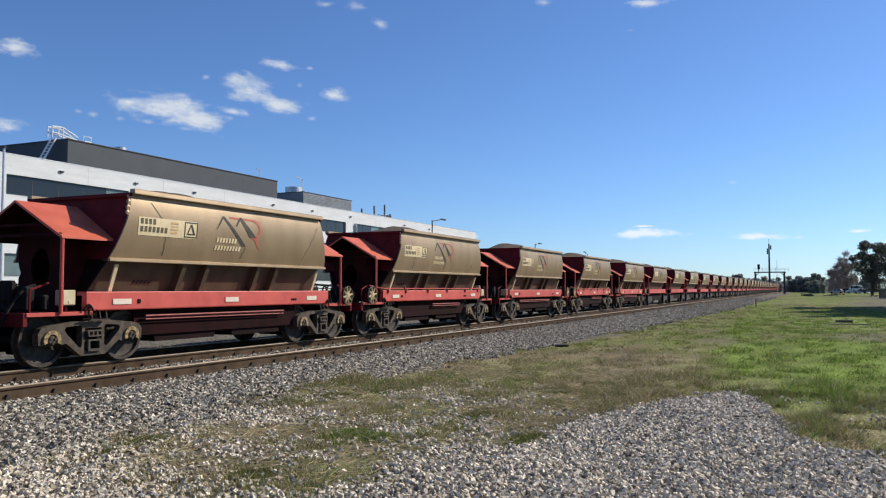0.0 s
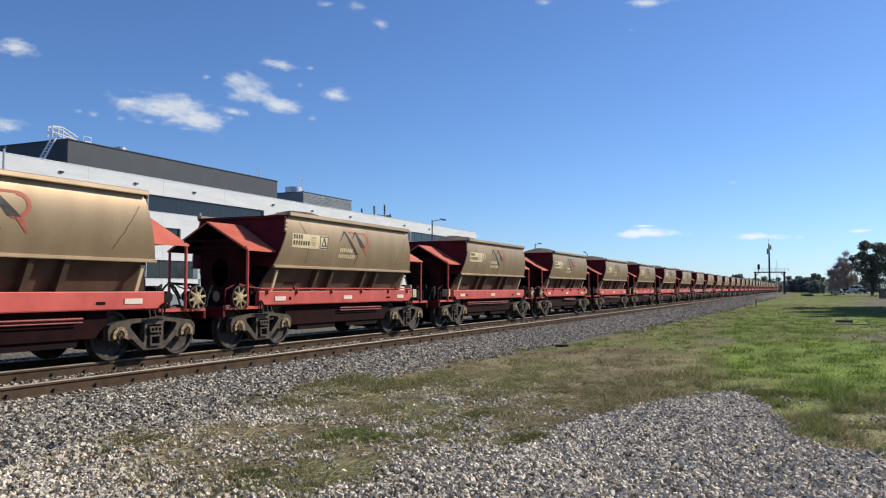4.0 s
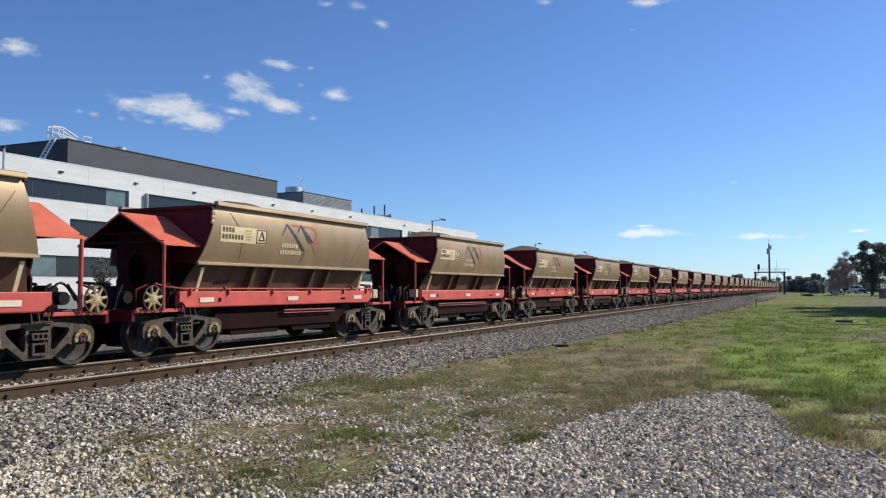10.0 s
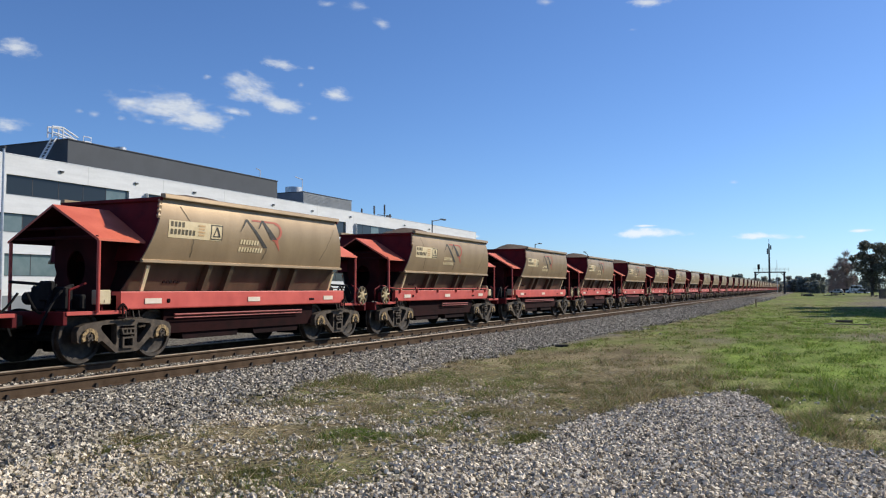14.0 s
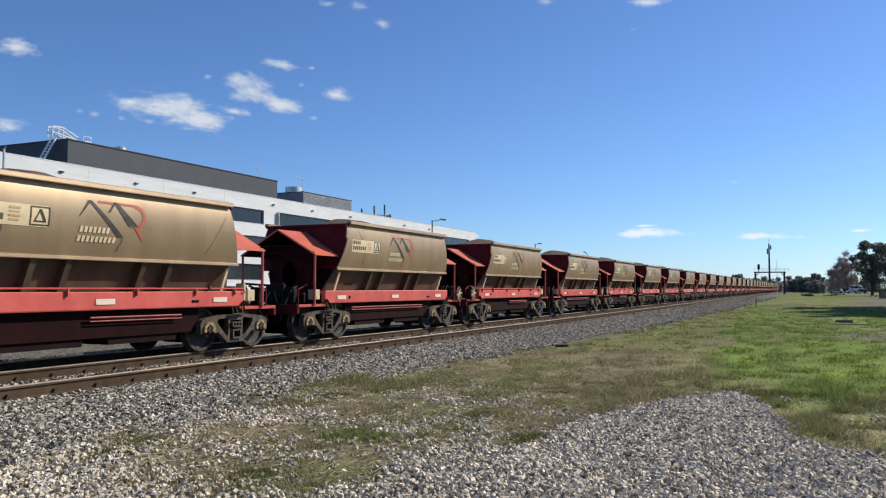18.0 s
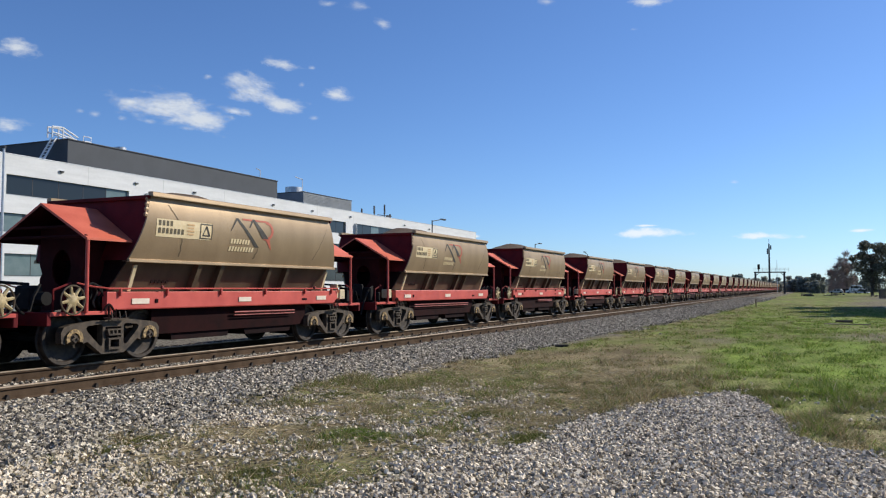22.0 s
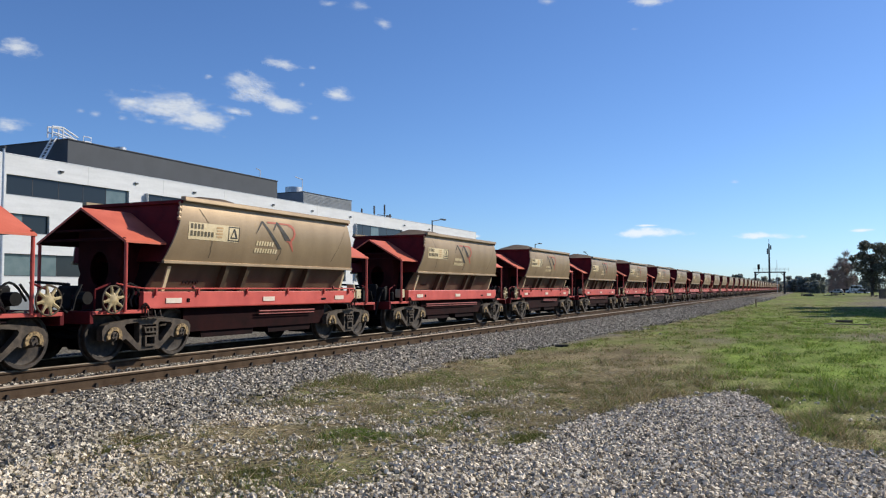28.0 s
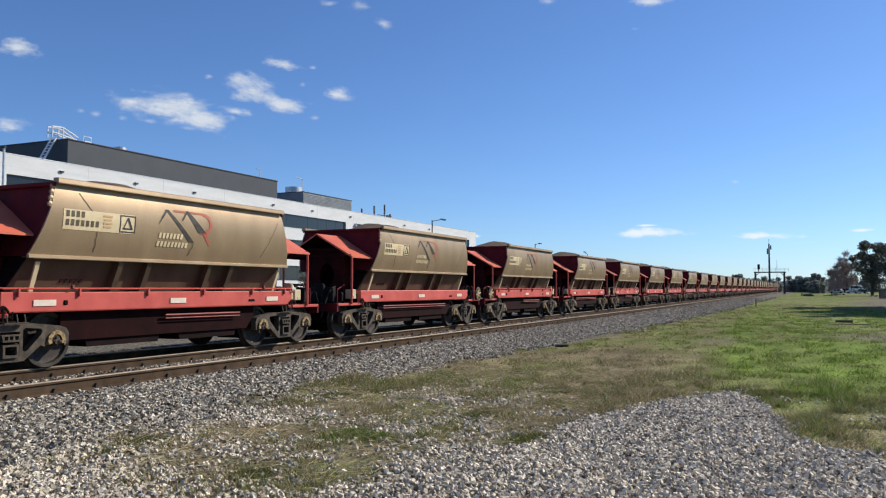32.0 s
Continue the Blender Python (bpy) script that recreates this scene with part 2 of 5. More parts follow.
def vnoise(x, y, scale, seed):
    """Smooth lattice noise from 0 to 1."""
    rng = np.random.RandomState(seed)
    tab = rng.rand(256, 256)
    u, v = np.asarray(x) * scale + 500.0, np.asarray(y) * scale + 500.0
    i, j = np.floor(u).astype(int), np.floor(v).astype(int)
    a, b = u - i, v - j
    a, b = a * a * (3 - 2 * a), b * b * (3 - 2 * b)
    g = lambda p, q: tab[p % 256, q % 256]
    return (g(i, j) * (1 - a) + g(i + 1, j) * a) * (1 - b) + (g(i, j + 1) * (1 - a) + g(i + 1, j + 1) * a) * b


# ---- ground ----
Y1, Y2, YC = 9.95, 11.76, 12.51
Y3 = 2 * YC - Y2
PATCH_Y = (-9.0, -0.6, -0.3, 0.0, 0.28, 0.43, 0.63, 0.83, 1.2, 1.53, 2.1, 2.5, 2.72, 2.85, 3.0, 3.4, 4.2)
PATCH_X = (7.4, 8.7, 9.1, 9.6, 10.3, 11.1, 12.3, 13.2, 13.4, 12.9, 11.8, 10.7, 9.2, 7.6, 6.7, 5.6, 4.2)


def ground_z(x, y):
    z = -0.33 + np.clip((y - 7.0) / 2.2, 0, 1) * 0.115
    z = z - np.clip((y - 16.0) / 2.5, 0, 1) * 0.25
    return z + (vnoise(x, y, 0.6, 3) - 0.5) * 0.05 * np.clip((9.0 - y) / 3, 0, 1) + (vnoise(x, y, 2.0, 4) - 0.5) * 0.02 * np.clip((9.0 - y) / 3, 0, 1)


def cover(x, y):
    """How far grass covers the stones, and how green it is."""
    wob = (vnoise(x, y, 0.9, 5) - 0.5) * 1.0 + (vnoise(x, y, 3.0, 6) - 0.5) * 0.8 + (vnoise(x, y, 7.0, 16) - 0.5) * 0.6
    edge = np.interp(x, (0, 11, 17, 26, 46, 80, 300), (7.0, 7.75, 7.4, 6.8, 6.4, 6.0, 5.6))
    strip = np.clip((edge + wob * 0.7 - y) / 0.5, 0, 1)
    px = np.interp(y, PATCH_Y, PATCH_X)
    patch = np.clip((x - px - wob * 1.0) / np.interp(y, (0.6, 2.2), (0.6, 1.3)) + 0.2, 0, 1)
    g = np.minimum(strip, patch)
    bare = np.clip((vnoise(x, y, 0.7, 7) + vnoise(x, y, 2.6, 8) * 0.6 - 0.95) / 0.25, 0, 1)
    g = g * (1 - bare * np.clip((15 - x) / 8, 0.08, 0.9))
    g = g * np.clip((x - 3.4 - np.clip(y - 4.2, 0, 3) * 0.5) / 2.2, 0.12, 1)
    near = np.clip((12 - x) / 3, 0, 1) * np.clip((y - 2.4) / 1.0, 0, 1)
    g = g * (1 - near * np.clip(vnoise(x, y, 1.3, 40) * 0.5 + vnoise(x, y, 4.5, 41) * 0.8 + vnoise(x, y, 11.0, 42) * 0.7 - 0.68, 0.1, 0.85))
    far = np.clip((y - 27) / 3.0, 0, 1)
    g = np.maximum(g, far * 0.9)
    # lush to one side of a line that runs away from the gravel, olive and straw on the other
    line = np.interp(x, (8, 12.3, 19, 42, 86, 300), (0.2, 1.5, 2.3, 4.1, 6.6, 10.0))
    xs = x * 0.45
    lush = np.clip((line - y) / np.interp(x, (12, 60), (1.2, 3.0)) + 0.5, 0, 1) * np.interp(x, (9, 13, 17, 45, 80), (0.26, 0.45, 0.85, 0.82, 0.65))
    base = np.interp(x, (6, 14, 26, 50), (0.07, 0.22, 0.36, 0.48))
    green = np.maximum(lush, base) + (vnoise(xs, y, 0.8, 9) - 0.5) * 0.6 + (vnoise(xs, y, 0.22, 10) - 0.5) * 0.35 + (vnoise(xs, y, 2.4, 12) - 0.5) * 0.4 + (vnoise(x * 0.7, y, 6.0, 13) - 0.5) * 0.35
    green = np.clip(green, 0, 1)
    # bare sandy ground by the trees
    sand = np.exp(-(((x - 92) / 22) ** 2 + ((y + 8) / 4.5) ** 2) ** 2) + np.exp(-(((x - 31) / 3.2) ** 2 + ((y + 3.2) / 2.6) ** 2) ** 2) * 0.8 + np.exp(-(((x - 135) / 62) ** 2 + ((y + 13.5) / 7.0) ** 2) ** 2) * 0.9 + np.exp(-(((x - 27) / 1.8) ** 2 + ((y - 2.6) / 0.7) ** 2) ** 2) * 0.6
    return g * (1 - 0.8 * np.clip(sand, 0, 1) * (0.5 + vnoise(x, y, 1.1, 17))), green * (1 - 0.6 * np.clip(sand, 0, 1))


def ground_material():
    m = bpy.data.materials.new("grass_and_gravel_ground")
    m.use_nodes = True
    n, l = m.node_tree.nodes, m.node_tree.links
    b = n["Principled BSDF"]
    tc = n.new("ShaderNodeTexCoord")

    along = n.new("ShaderNodeMapping")
    along.inputs["Scale"].default_value = (0.45, 1, 1)
    l.new(tc.outputs["Object"], along.inputs["Vector"])

    def noise_node(scale, detail=4):
        t = n.new("ShaderNodeTexNoise")
        t.inputs["Scale"].default_value, t.inputs["Detail"].default_value = scale, detail
        l.new(along.outputs[0], t.inputs["Vector"])
        return t

    def ramp(src, stops):
        r = n.new("ShaderNodeValToRGB")
        while len(r.color_ramp.elements) < len(stops):
            r.color_ramp.elements.new(0.5)
        for e, (p, c) in zip(r.color_ramp.elements, stops):
            e.position, e.color = p, (*c, 1)
        l.new(src, r.inputs[0])
        return r.outputs[0]

    def mix(fac, a, c):
        x = n.new("ShaderNodeMix")
        x.data_type = "RGBA"
        l.new(fac, x.inputs["Factor"]), l.new(a, x.inputs["A"]), l.new(c, x.inputs["B"])
        return x.outputs["Result"]

    vor = n.new("ShaderNodeTexVoronoi")
    vor.inputs["Scale"].default_value = 17
    l.new(tc.outputs["Object"], vor.inputs["Vector"])
    sep = n.new("ShaderNodeSeparateColor")
    l.new(vor.outputs["Color"], sep.inputs[0])
    # tones set darker than the loose stones, with their gap shadows included
    stones = ramp(sep.outputs[0], [(0.0, (0.055, 0.046, 0.033)), (0.5, (0.15, 0.128, 0.092)), (1.0, (0.32, 0.28, 0.205))])
    grassn, grassf = noise_node(1.3), noise_node(28, 3)
    dry = ramp(grassf.outputs[0], [(0.3, (0.11, 0.09, 0.046)), (0.5, (0.23, 0.187, 0.10)), (0.7, (0.40, 0.33, 0.20))])
    lush = ramp(grassf.outputs[0], [(0.3, (0.072, 0.122, 0.014)), (0.5, (0.145, 0.218, 0.027)), (0.7, (0.28, 0.325, 0.075))])
    at1, at2 = n.new("ShaderNodeAttribute"), n.new("ShaderNodeAttribute")
    at1.attribute_name, at2.attribute_name = "grass", "green"
    at3 = n.new("ShaderNodeAttribute")
    at3.attribute_name = "track"
    soiled = ramp(sep.outputs[0], [(0.0, (0.03, 0.022, 0.016)), (0.5, (0.085, 0.066, 0.05)), (1.0, (0.17, 0.14, 0.11))])
    stones = mix(at3.outputs["Fac"], stones, soiled)
    turf = mix(at2.outputs["Fac"], dry, lush)
    broad = noise_node(0.16, 5)
    for src, lo, hi in ((grassn, 0.68, 1.28), (broad, 0.8, 1.18)):
        tone_node = n.new("ShaderNodeMix")
        tone_node.data_type, tone_node.blend_type = "RGBA", "MULTIPLY"
        tone_node.inputs["Factor"].default_value = 1.0
        l.new(turf, tone_node.inputs["A"])
        l.new(ramp(src.outputs[0], [(0.32, (lo * 1.04, lo, lo * 0.95)), (0.68, (hi, hi, hi))]), tone_node.inputs["B"])
        turf = tone_node.outputs["Result"]
    l.new(mix(at1.outputs["Fac"], stones, turf), b.inputs["Base Color"])
    b.inputs["Roughness"].default_value, b.inputs["Specular IOR Level"].default_value = 0.95, 0.1
    bp = n.new("ShaderNodeBump")
    bp.inputs["Strength"].default_value, bp.inputs["Distance"].default_value = 0.7, 0.03
    l.new(vor.outputs["Distance"], bp.inputs["Height"])
    l.new(bp.outputs[0], b.inputs["Normal"])
    return m


def build_ground():
    xs = np.unique(np.concatenate([np.linspace(-3000, -40, 12), np.linspace(-40, 2, 30), np.arange(2, 30, 0.16), np.arange(30, 90, 0.5), np.arange(90, 320, 3.0), np.geomspace(320, 4500, 16)]))
    ys = np.unique(np.concatenate([np.linspace(-3000, -60, 10), np.arange(-60, -8, 2.0), np.arange(-8, 10, 0.16), np.arange(10, 22, 0.6), np.geomspace(22, 3000, 22)]))
    X, Y = np.meshgrid(xs, ys, indexing="ij")
    Z = ground_z(X, Y)
    v = np.stack([X, Y, Z], -1).reshape(-1, 3)
    nx, ny = len(xs), len(ys)
    idx = np.arange(nx * ny).reshape(nx, ny)
    f = np.stack([idx[:-1, :-1], idx[1:, :-1], idx[1:, 1:], idx[:-1, 1:]], -1).reshape(-1)
    me = raw_mesh("ground", v, f, 4, ground_material())
    g, gr = cover(X, Y)
    tr = np.clip((Y - 9.0 + (vnoise(X, Y, 2.0, 51) - 0.5) * 0.5) / 0.6, 0, 1) * np.clip((15.0 - Y) / 0.6, 0, 1)
    for nm, arr in (("grass", g), ("green", gr), ("track", tr)):
        at = me.attributes.new(nm, "FLOAT", "POINT")
        at.data.foreach_set("value", np.ascontiguousarray(arr.reshape(-1), dtype=np.float32))
    me.shade_smooth()
    tagged(new("ground", me), "patchy grass and grey gravel ground beside the railway", "ground", kind="structure")


build_ground()
RNG = np.random.RandomState(7)


def stones_mesh(name, pts, sizes, mat):
    """Rough broken stones: squashed, skewed lumps of 12 triangles."""
    n = len(pts)
    base = np.array([(x, y, z) for x in (-1, 1) for y in (-1, 1) for z in (-1, 1)], float)
    v = base[None] * (0.55 + 0.45 * RNG.rand(n, 8, 3))
    v *= (0.6 + 0.6 * RNG.rand(n, 1, 3)) * sizes[:, None, None] * 0.5
    q = RNG.randn(n, 4)
    q /= np.linalg.norm(q, axis=1)[:, None]
    w, x, y, z = q.T
    R = np.stack([1 - 2 * (y * y + z * z), 2 * (x * y - z * w), 2 * (x * z + y * w), 2 * (x * y + z * w), 1 - 2 * (x * x + z * z), 2 * (y * z - x * w), 2 * (x * z - y * w), 2 * (y * z + x * w), 1 - 2 * (x * x + y * y)], -1).reshape(n, 3, 3)
    v = np.einsum("nij,nkj->nki", R, v) + pts[:, None, :]
    f = np.array([(0, 1, 3, 2), (4, 6, 7, 5), (0, 4, 5, 1), (2, 3, 7, 6), (0, 2, 6, 4), (1, 5, 7, 3)])
    F = (f[None] + (np.arange(n) * 8)[:, None, None]).reshape(-1)
    return raw_mesh(name, v.reshape(-1, 3), F, 4, mat)


def scatter(n, x0, x1, y0, y1, keep, power=1.0):
    x = x0 + (x1 - x0) * RNG.rand(n) ** power
    y = y0 + (y1 - y0) * RNG.rand(n)
    k = RNG.rand(n) < keep(x, y)
    return x[k], y[k]


def build_stones():
    def stony(x, y):
        return (np.clip(1 - cover(x, y)[0] * 1.08, 0, 1) ** 1.4 + 0.002) * np.clip((x - 2.5) / 1.6, 0, 1)
    x, y = scatter(105000, 2.5, 46, 6.8, 9.82, lambda x, y: stony(x, y) * np.clip((10.05 - y) / 0.7, 0, 1), 1.5)
    s = 0.030 + 0.038 * RNG.rand(len(x))
    tagged(new("ballast_stones", stones_mesh("ballast_stones", np.stack([x, y, ground_z(x, y) + 0.012 + 0.012 * RNG.rand(len(x))], -1), s, M_STONE)), "grey crushed granite track ballast", "ballast", kind="stuff")
    x, y = scatter(60000, 30, 150, 5.0, 9.75, stony, 1.5)
    s = (0.045 + 0.045 * RNG.rand(len(x))) * (0.6 + x / 75)
    tagged(new("ballast_stones", stones_mesh("ballast_stones", np.stack([x, y, ground_z(x, y) + 0.01], -1), s, M_STONE)), "grey crushed granite ballast further along the track", "ballast", kind="stuff")
    x, y = scatter(60000, 2.5, 46, 9.0, 15.5, lambda x, y: np.clip((y - 8.95) / 0.8, 0, 1) * (np.abs(y - 9.95) > 0.13), 1.7)
    s = 0.034 + 0.038 * RNG.rand(len(x))
    tagged(new("soiled_ballast", stones_mesh("soiled_ballast", np.stack([x, y, ground_z(x, y) + 0.01], -1), s, M_SOILED)), "brown soiled ballast between the rails", "ballast", kind="stuff")
    x, y = scatter(14000, 2.5, 46, 11.15, 11.66, lambda x, y: np.clip((y - 11.1) / 0.4, 0, 1) * vnoise(x, y, 1.4, 52), 1.6)
    s = 0.030 + 0.034 * RNG.rand(len(x))
    tagged(new("clean_ballast", stones_mesh("clean_ballast", np.stack([x, y, ground_z(x, y) + 0.03], -1), s, M_STONE)), "paler stones lying along the inner rail", "ballast", kind="stuff")
    x, y = scatter(165000, 2.5, 16, -5.0, 7.4, lambda x, y: stony(x, y))
    s = 0.018 + 0.033 * RNG.rand(len(x)) ** 1.3
    tagged(new("gravel_stones", stones_mesh("gravel_stones", np.stack([x, y, ground_z(x, y) + 0.008 + 0.012 * RNG.rand(len(x))], -1), s, M_GRAVEL)), "loose grey gravel on the ground", "gravel", kind="stuff")


build_stones()


def blades_mesh(name, x, y, h, mat):
    n = len(x)
    a = RNG.rand(n) * 2 * math.pi
    lean = RNG.randn(n, 2) * 0.8
    w = 0.003 + 0.004 * RNG.rand(n) + 0.00035 * np.maximum(x - 8, 0)
    z = ground_z(x, y) - 0.005
    dx, dy = np.cos(a) * w, np.sin(a) * w
    v = np.empty((n, 3, 3))
    v[:, 0] = np.stack([x - dx, y - dy, z], -1)
    v[:, 1] = np.stack([x + dx, y + dy, z], -1)
    v[:, 2] = np.stack([x + lean[:, 0] * h, y + lean[:, 1] * h, z + h], -1)
    return raw_mesh(name, v.reshape(-1, 3), np.arange(n * 3), 3, mat)


def build_grass():
    for nm, mat, which, hh, lab, count in (("green_grass", M_BLADE, 1, 0.11, "short green grass on the verge", 420000), ("dry_grass", M_DRY, 0, 0.10, "dry yellow-brown grass tufts", 420000)):
        def keep(x, y):
            g, gr = cover(x, y)
            tuft = np.clip(vnoise(x * 0.75, y, 2.3, 30) * 1.3 + vnoise(x * 0.8, y, 5.0, 31) * 0.8 + vnoise(x * 0.6, y, 0.9, 23 + which) * 0.5 - 0.85, 0.10, 1)
            return g * (gr if which else 1 - gr) * tuft
        x, y = scatter(count, 14, 95, -12, 7.8, lambda x, y: keep(x, y) * np.clip((95 - x) / 60, 0, 1), 1.9)
        xn, yn = scatter(count, 4, 14, -4, 7.8, keep)
        x, y = np.concatenate([x, xn]), np.concatenate([y, yn])
        clump = np.clip(vnoise(x * 0.75, y, 2.3, 30) - 0.48, 0, 1) * 2.6 + np.clip(vnoise(x * 0.8, y, 5.0, 31) - 0.55, 0, 1) * 2.4
        past = x - np.interp(y, PATCH_Y, PATCH_X)
        fringe = np.clip(1 - np.abs(past - 0.6) / 0.8, 0, 1) * (y < 2.7) * vnoise(x, y, 1.8, 32)
        h = hh * (0.3 + RNG.rand(len(x)) ** 2) * (0.28 + clump * np.where((y > 2.6) & (x < 11), 0.55, 1.0) + fringe) * np.interp(x, (8, 20, 50), (1.0, 0.8, 0.6))
        tagged(new(nm, blades_mesh(nm, x, y, h, mat)), lab, "grass", kind="stuff")
    # long pale stalks lying over the short growth
    x, y = scatter(5200, 5.5, 16, 2.3, 7.6, lambda x, y: cover(x, y)[0])
    n = len(x)
    a, long, z = RNG.rand(n) * 2 * math.pi, 0.12 + 0.26 * RNG.rand(n), ground_z(x, y) + 0.02
    v = np.empty((n, 3, 3))
    v[:, 0] = np.stack([x, y, z], -1)
    v[:, 1] = np.stack([x, y, z + 0.008], -1)
    v[:, 2] = np.stack([x + np.cos(a) * long, y + np.sin(a) * long, z + 0.01 + 0.07 * RNG.rand(n)], -1)
    tagged(new("straw", raw_mesh("straw", v.reshape(-1, 3), np.arange(n * 3), 3, M_STRAW)), "long pale dead stalks lying in the grass", "straw", kind="stuff")


build_grass()


TUFTS = [(7.84, 4.75, 0.30, 0.10, True), (7.81, 4.34, 0.22, 0.09, True), (13.53, 0.57, 0.45, 0.11, False), (8.56, 2.86, 0.35, 0.08, False), (12.50, 2.82, 0.35, 0.08, False), (6.71, 6.59, 0.22, 0.07, False), (6.16, 6.54, 0.24, 0.06, False), (9.58, 6.89, 0.40, 0.08, False), (10.60, 6.68, 0.40, 0.08, False), (5.89, 4.54, 0.22, 0.07, False), (11.73, 6.20, 0.40, 0.08, False), (9.85, 3.95, 0.30, 0.08, False), (8.58, 5.65, 0.25, 0.07, False), (11.16, -0.02, 0.30, 0.09, False), (12.75, -0.60, 0.35, 0.09, False), (12.80, 3.84, 0.40, 0.07, False)]


def grass_tuft(x, y, r, h, green):
    """A clump of long blades leaning outwards."""
    n = int(900 + 2600 * r)
    a, d = RNG.rand(n) * 2 * math.pi, r * RNG.rand(n) ** 0.7
    px, py = d * np.cos(a) * 1.3, d * np.sin(a)
    hh = h * (0.35 + 0.65 * RNG.rand(n)) * (1 - 0.6 * (d / r) ** 2)
    me = blades_mesh("grass_tuft", x + px, y + py, hh, M_BLADE if green else M_OLIVE)
    tagged(new("grass_tuft", me), "bright green grass tuft in the gravel" if green else "olive green grass tuft among dry grass", "grass tuft", "grass tufts")


for tx, ty, tr, th, tg in TUFTS:
    grass_tuft(tx, ty, tr, th, tg)

# ---- tracks ----


def rail(name, y, top, label):
    t = thing(name, label, "rail", "railway rails", pose(0, y, 0))
    for x0, x1 in ((-30, 20), (20, 90), (90, 900)):
        bm = B()
        prism(bm, [(-0.075, -0.20), (0.075, -0.20), (0.075, -0.186), (0.014, -0.165), (0.012, -0.06), (0.036, -0.044), (0.036, -0.012), (0.028, -0.004), (-0.028, -0.004), (-0.036, -0.012), (-0.036, -0.044), (-0.012, -0.06), (-0.014, -0.165), (-0.075, -0.186)], "x", x0, x1)
        part("rail_web", bm, M_RAIL, t)
    bm = B()
    prism(bm, [(-0.0375, -0.020), (0.0375, -0.020), (0.0375, -0.012), (0.027, 0.0), (-0.027, 0.0), (-0.0375, -0.012)], "x", -30, 900)
    part("rail_head", bm, top, t, "polished running surface" if top is M_RAILTOP else "dull running surface")
    return t


rail("rail", Y1, M_RAILTOP, "rusty steel rail with a shiny head on ballast")
rail("rail", Y2, M_RAILDULL, "rusty steel rail under the train's near wheels")
rail("rail", Y3, M_RAILDULL, "rusty steel rail under the train's far wheels")

# ---- train ----
TC, WB, RW = 7.29, 1.715, 0.466
P_NEAR, P_FAR = 10.66, 11.004
HZ = (3.06, 2.95, 2.85, 2.73, 2.6, 2.48, 2.35, 2.22, 2.1, 1.97, 1.85)
HW = (1.303, 1.326, 1.343, 1.356, 1.361, 1.354, 1.338, 1.315, 1.286, 1.248, 1.205)
HL = (3.073, 3.104, 3.132, 3.166, 3.203, 3.245, 3.29, 3.338, 3.386, 3.436, 3.483)


def hw(z):
    return float(np.interp(-z, [-a for a in HZ], HW))


def hl(z):
    return float(np.interp(-z, [-a for a in HZ], HL))


def on_side(x, z, s, out=0.006):
    return (x, s * (hw(z) + out), z)


def band(bm, x0, z0, x1, z1, w0, w1, s, out=0.008, n=5):
    """A painted bar from one point to another, wide w0 to w1 across x."""
    rows = []
    for i in range(n + 1):
        k = i / n
        x, z, w = x0 + (x1 - x0) * k, z0 + (z1 - z0) * k, w0 + (w1 - w0) * k
        rows.append([bm.verts.new(on_side(x - w / 2, z, s, out)), bm.verts.new(on_side(x + w / 2, z, s, out))])
    for a, b in zip(rows, rows[1:]):
        bm.faces.new((a[0], a[1], b[1], b[0]))


def holed(bm, outline, holes, y0, y1):
    """A plate in the xz plane with openings, as one connected solid."""
    loops = [outline] + holes
    sides = []
    for y in (y0, y1):
        edges = []
        vl = []
        for lp in loops:
            vs = [bm.verts.new((x, y, z)) for x, z in lp]
            vl.append(vs)
            edges += [bm.edges.new((vs[k], vs[(k + 1) % len(vs)])) for k in range(len(vs))]
        bmesh.ops.triangle_fill(bm, use_beauty=True, use_dissolve=False, edges=edges)
        sides.append(vl)
    for a, c in zip(*sides):
        for k in range(len(a)):
            q = (k + 1) % len(a)
            bm.faces.new((a[k], a[q], c[q], c[k]))
    return bm


def sideframe_mesh():
    h = WB / 2
    half = [(0.26, 0.165), (h - 0.29, 0.40), (h - 0.20, 0.37), (h - 0.15, 0.50), (h, 0.575), (h + 0.15, 0.50), (h + 0.17, 0.37), (h + 0.25, 0.40), (h + 0.26, 0.58), (h + 0.2, 0.665), (h + 0.08, 0.705), (0.45, 0.76)]
    out = half + [(-x, z) for x, z in half[::-1]]
    win = [(0.24, 0.655), (0.28, 0.695), (0.57, 0.67), (0.60, 0.63), (0.57, 0.57), (0.31, 0.32), (0.26, 0.31), (0.24, 0.35)]
    mid = [(-0.18, 0.64), (0.18, 0.64), (0.18, 0.25), (-0.18, 0.25)]
    bm = holed(B(), out, [win, [(-x, z) for x, z in win], mid], -0.07, 0.07)
    return mesh_of("sideframe", bm, M_STEEL)


def spring_mesh():
    bm = B()
    prof = [(0.0, 0.265)]
    for k in range(5):
        prof += [(0.055, 0.27 + k * 0.04), (0.08, 0.285 + k * 0.04), (0.055, 0.30 + k * 0.04)]
    prof += [(0.0, 0.475)]
    lathe(bm, prof, 10)
    bmesh.ops.rotate(bm, verts=bm.verts, cent=(0, 0, 0), matrix=Matrix.Rotation(radians(90), 3, "X"))
    return mesh_of("spring", bm, M_WHEEL, True)


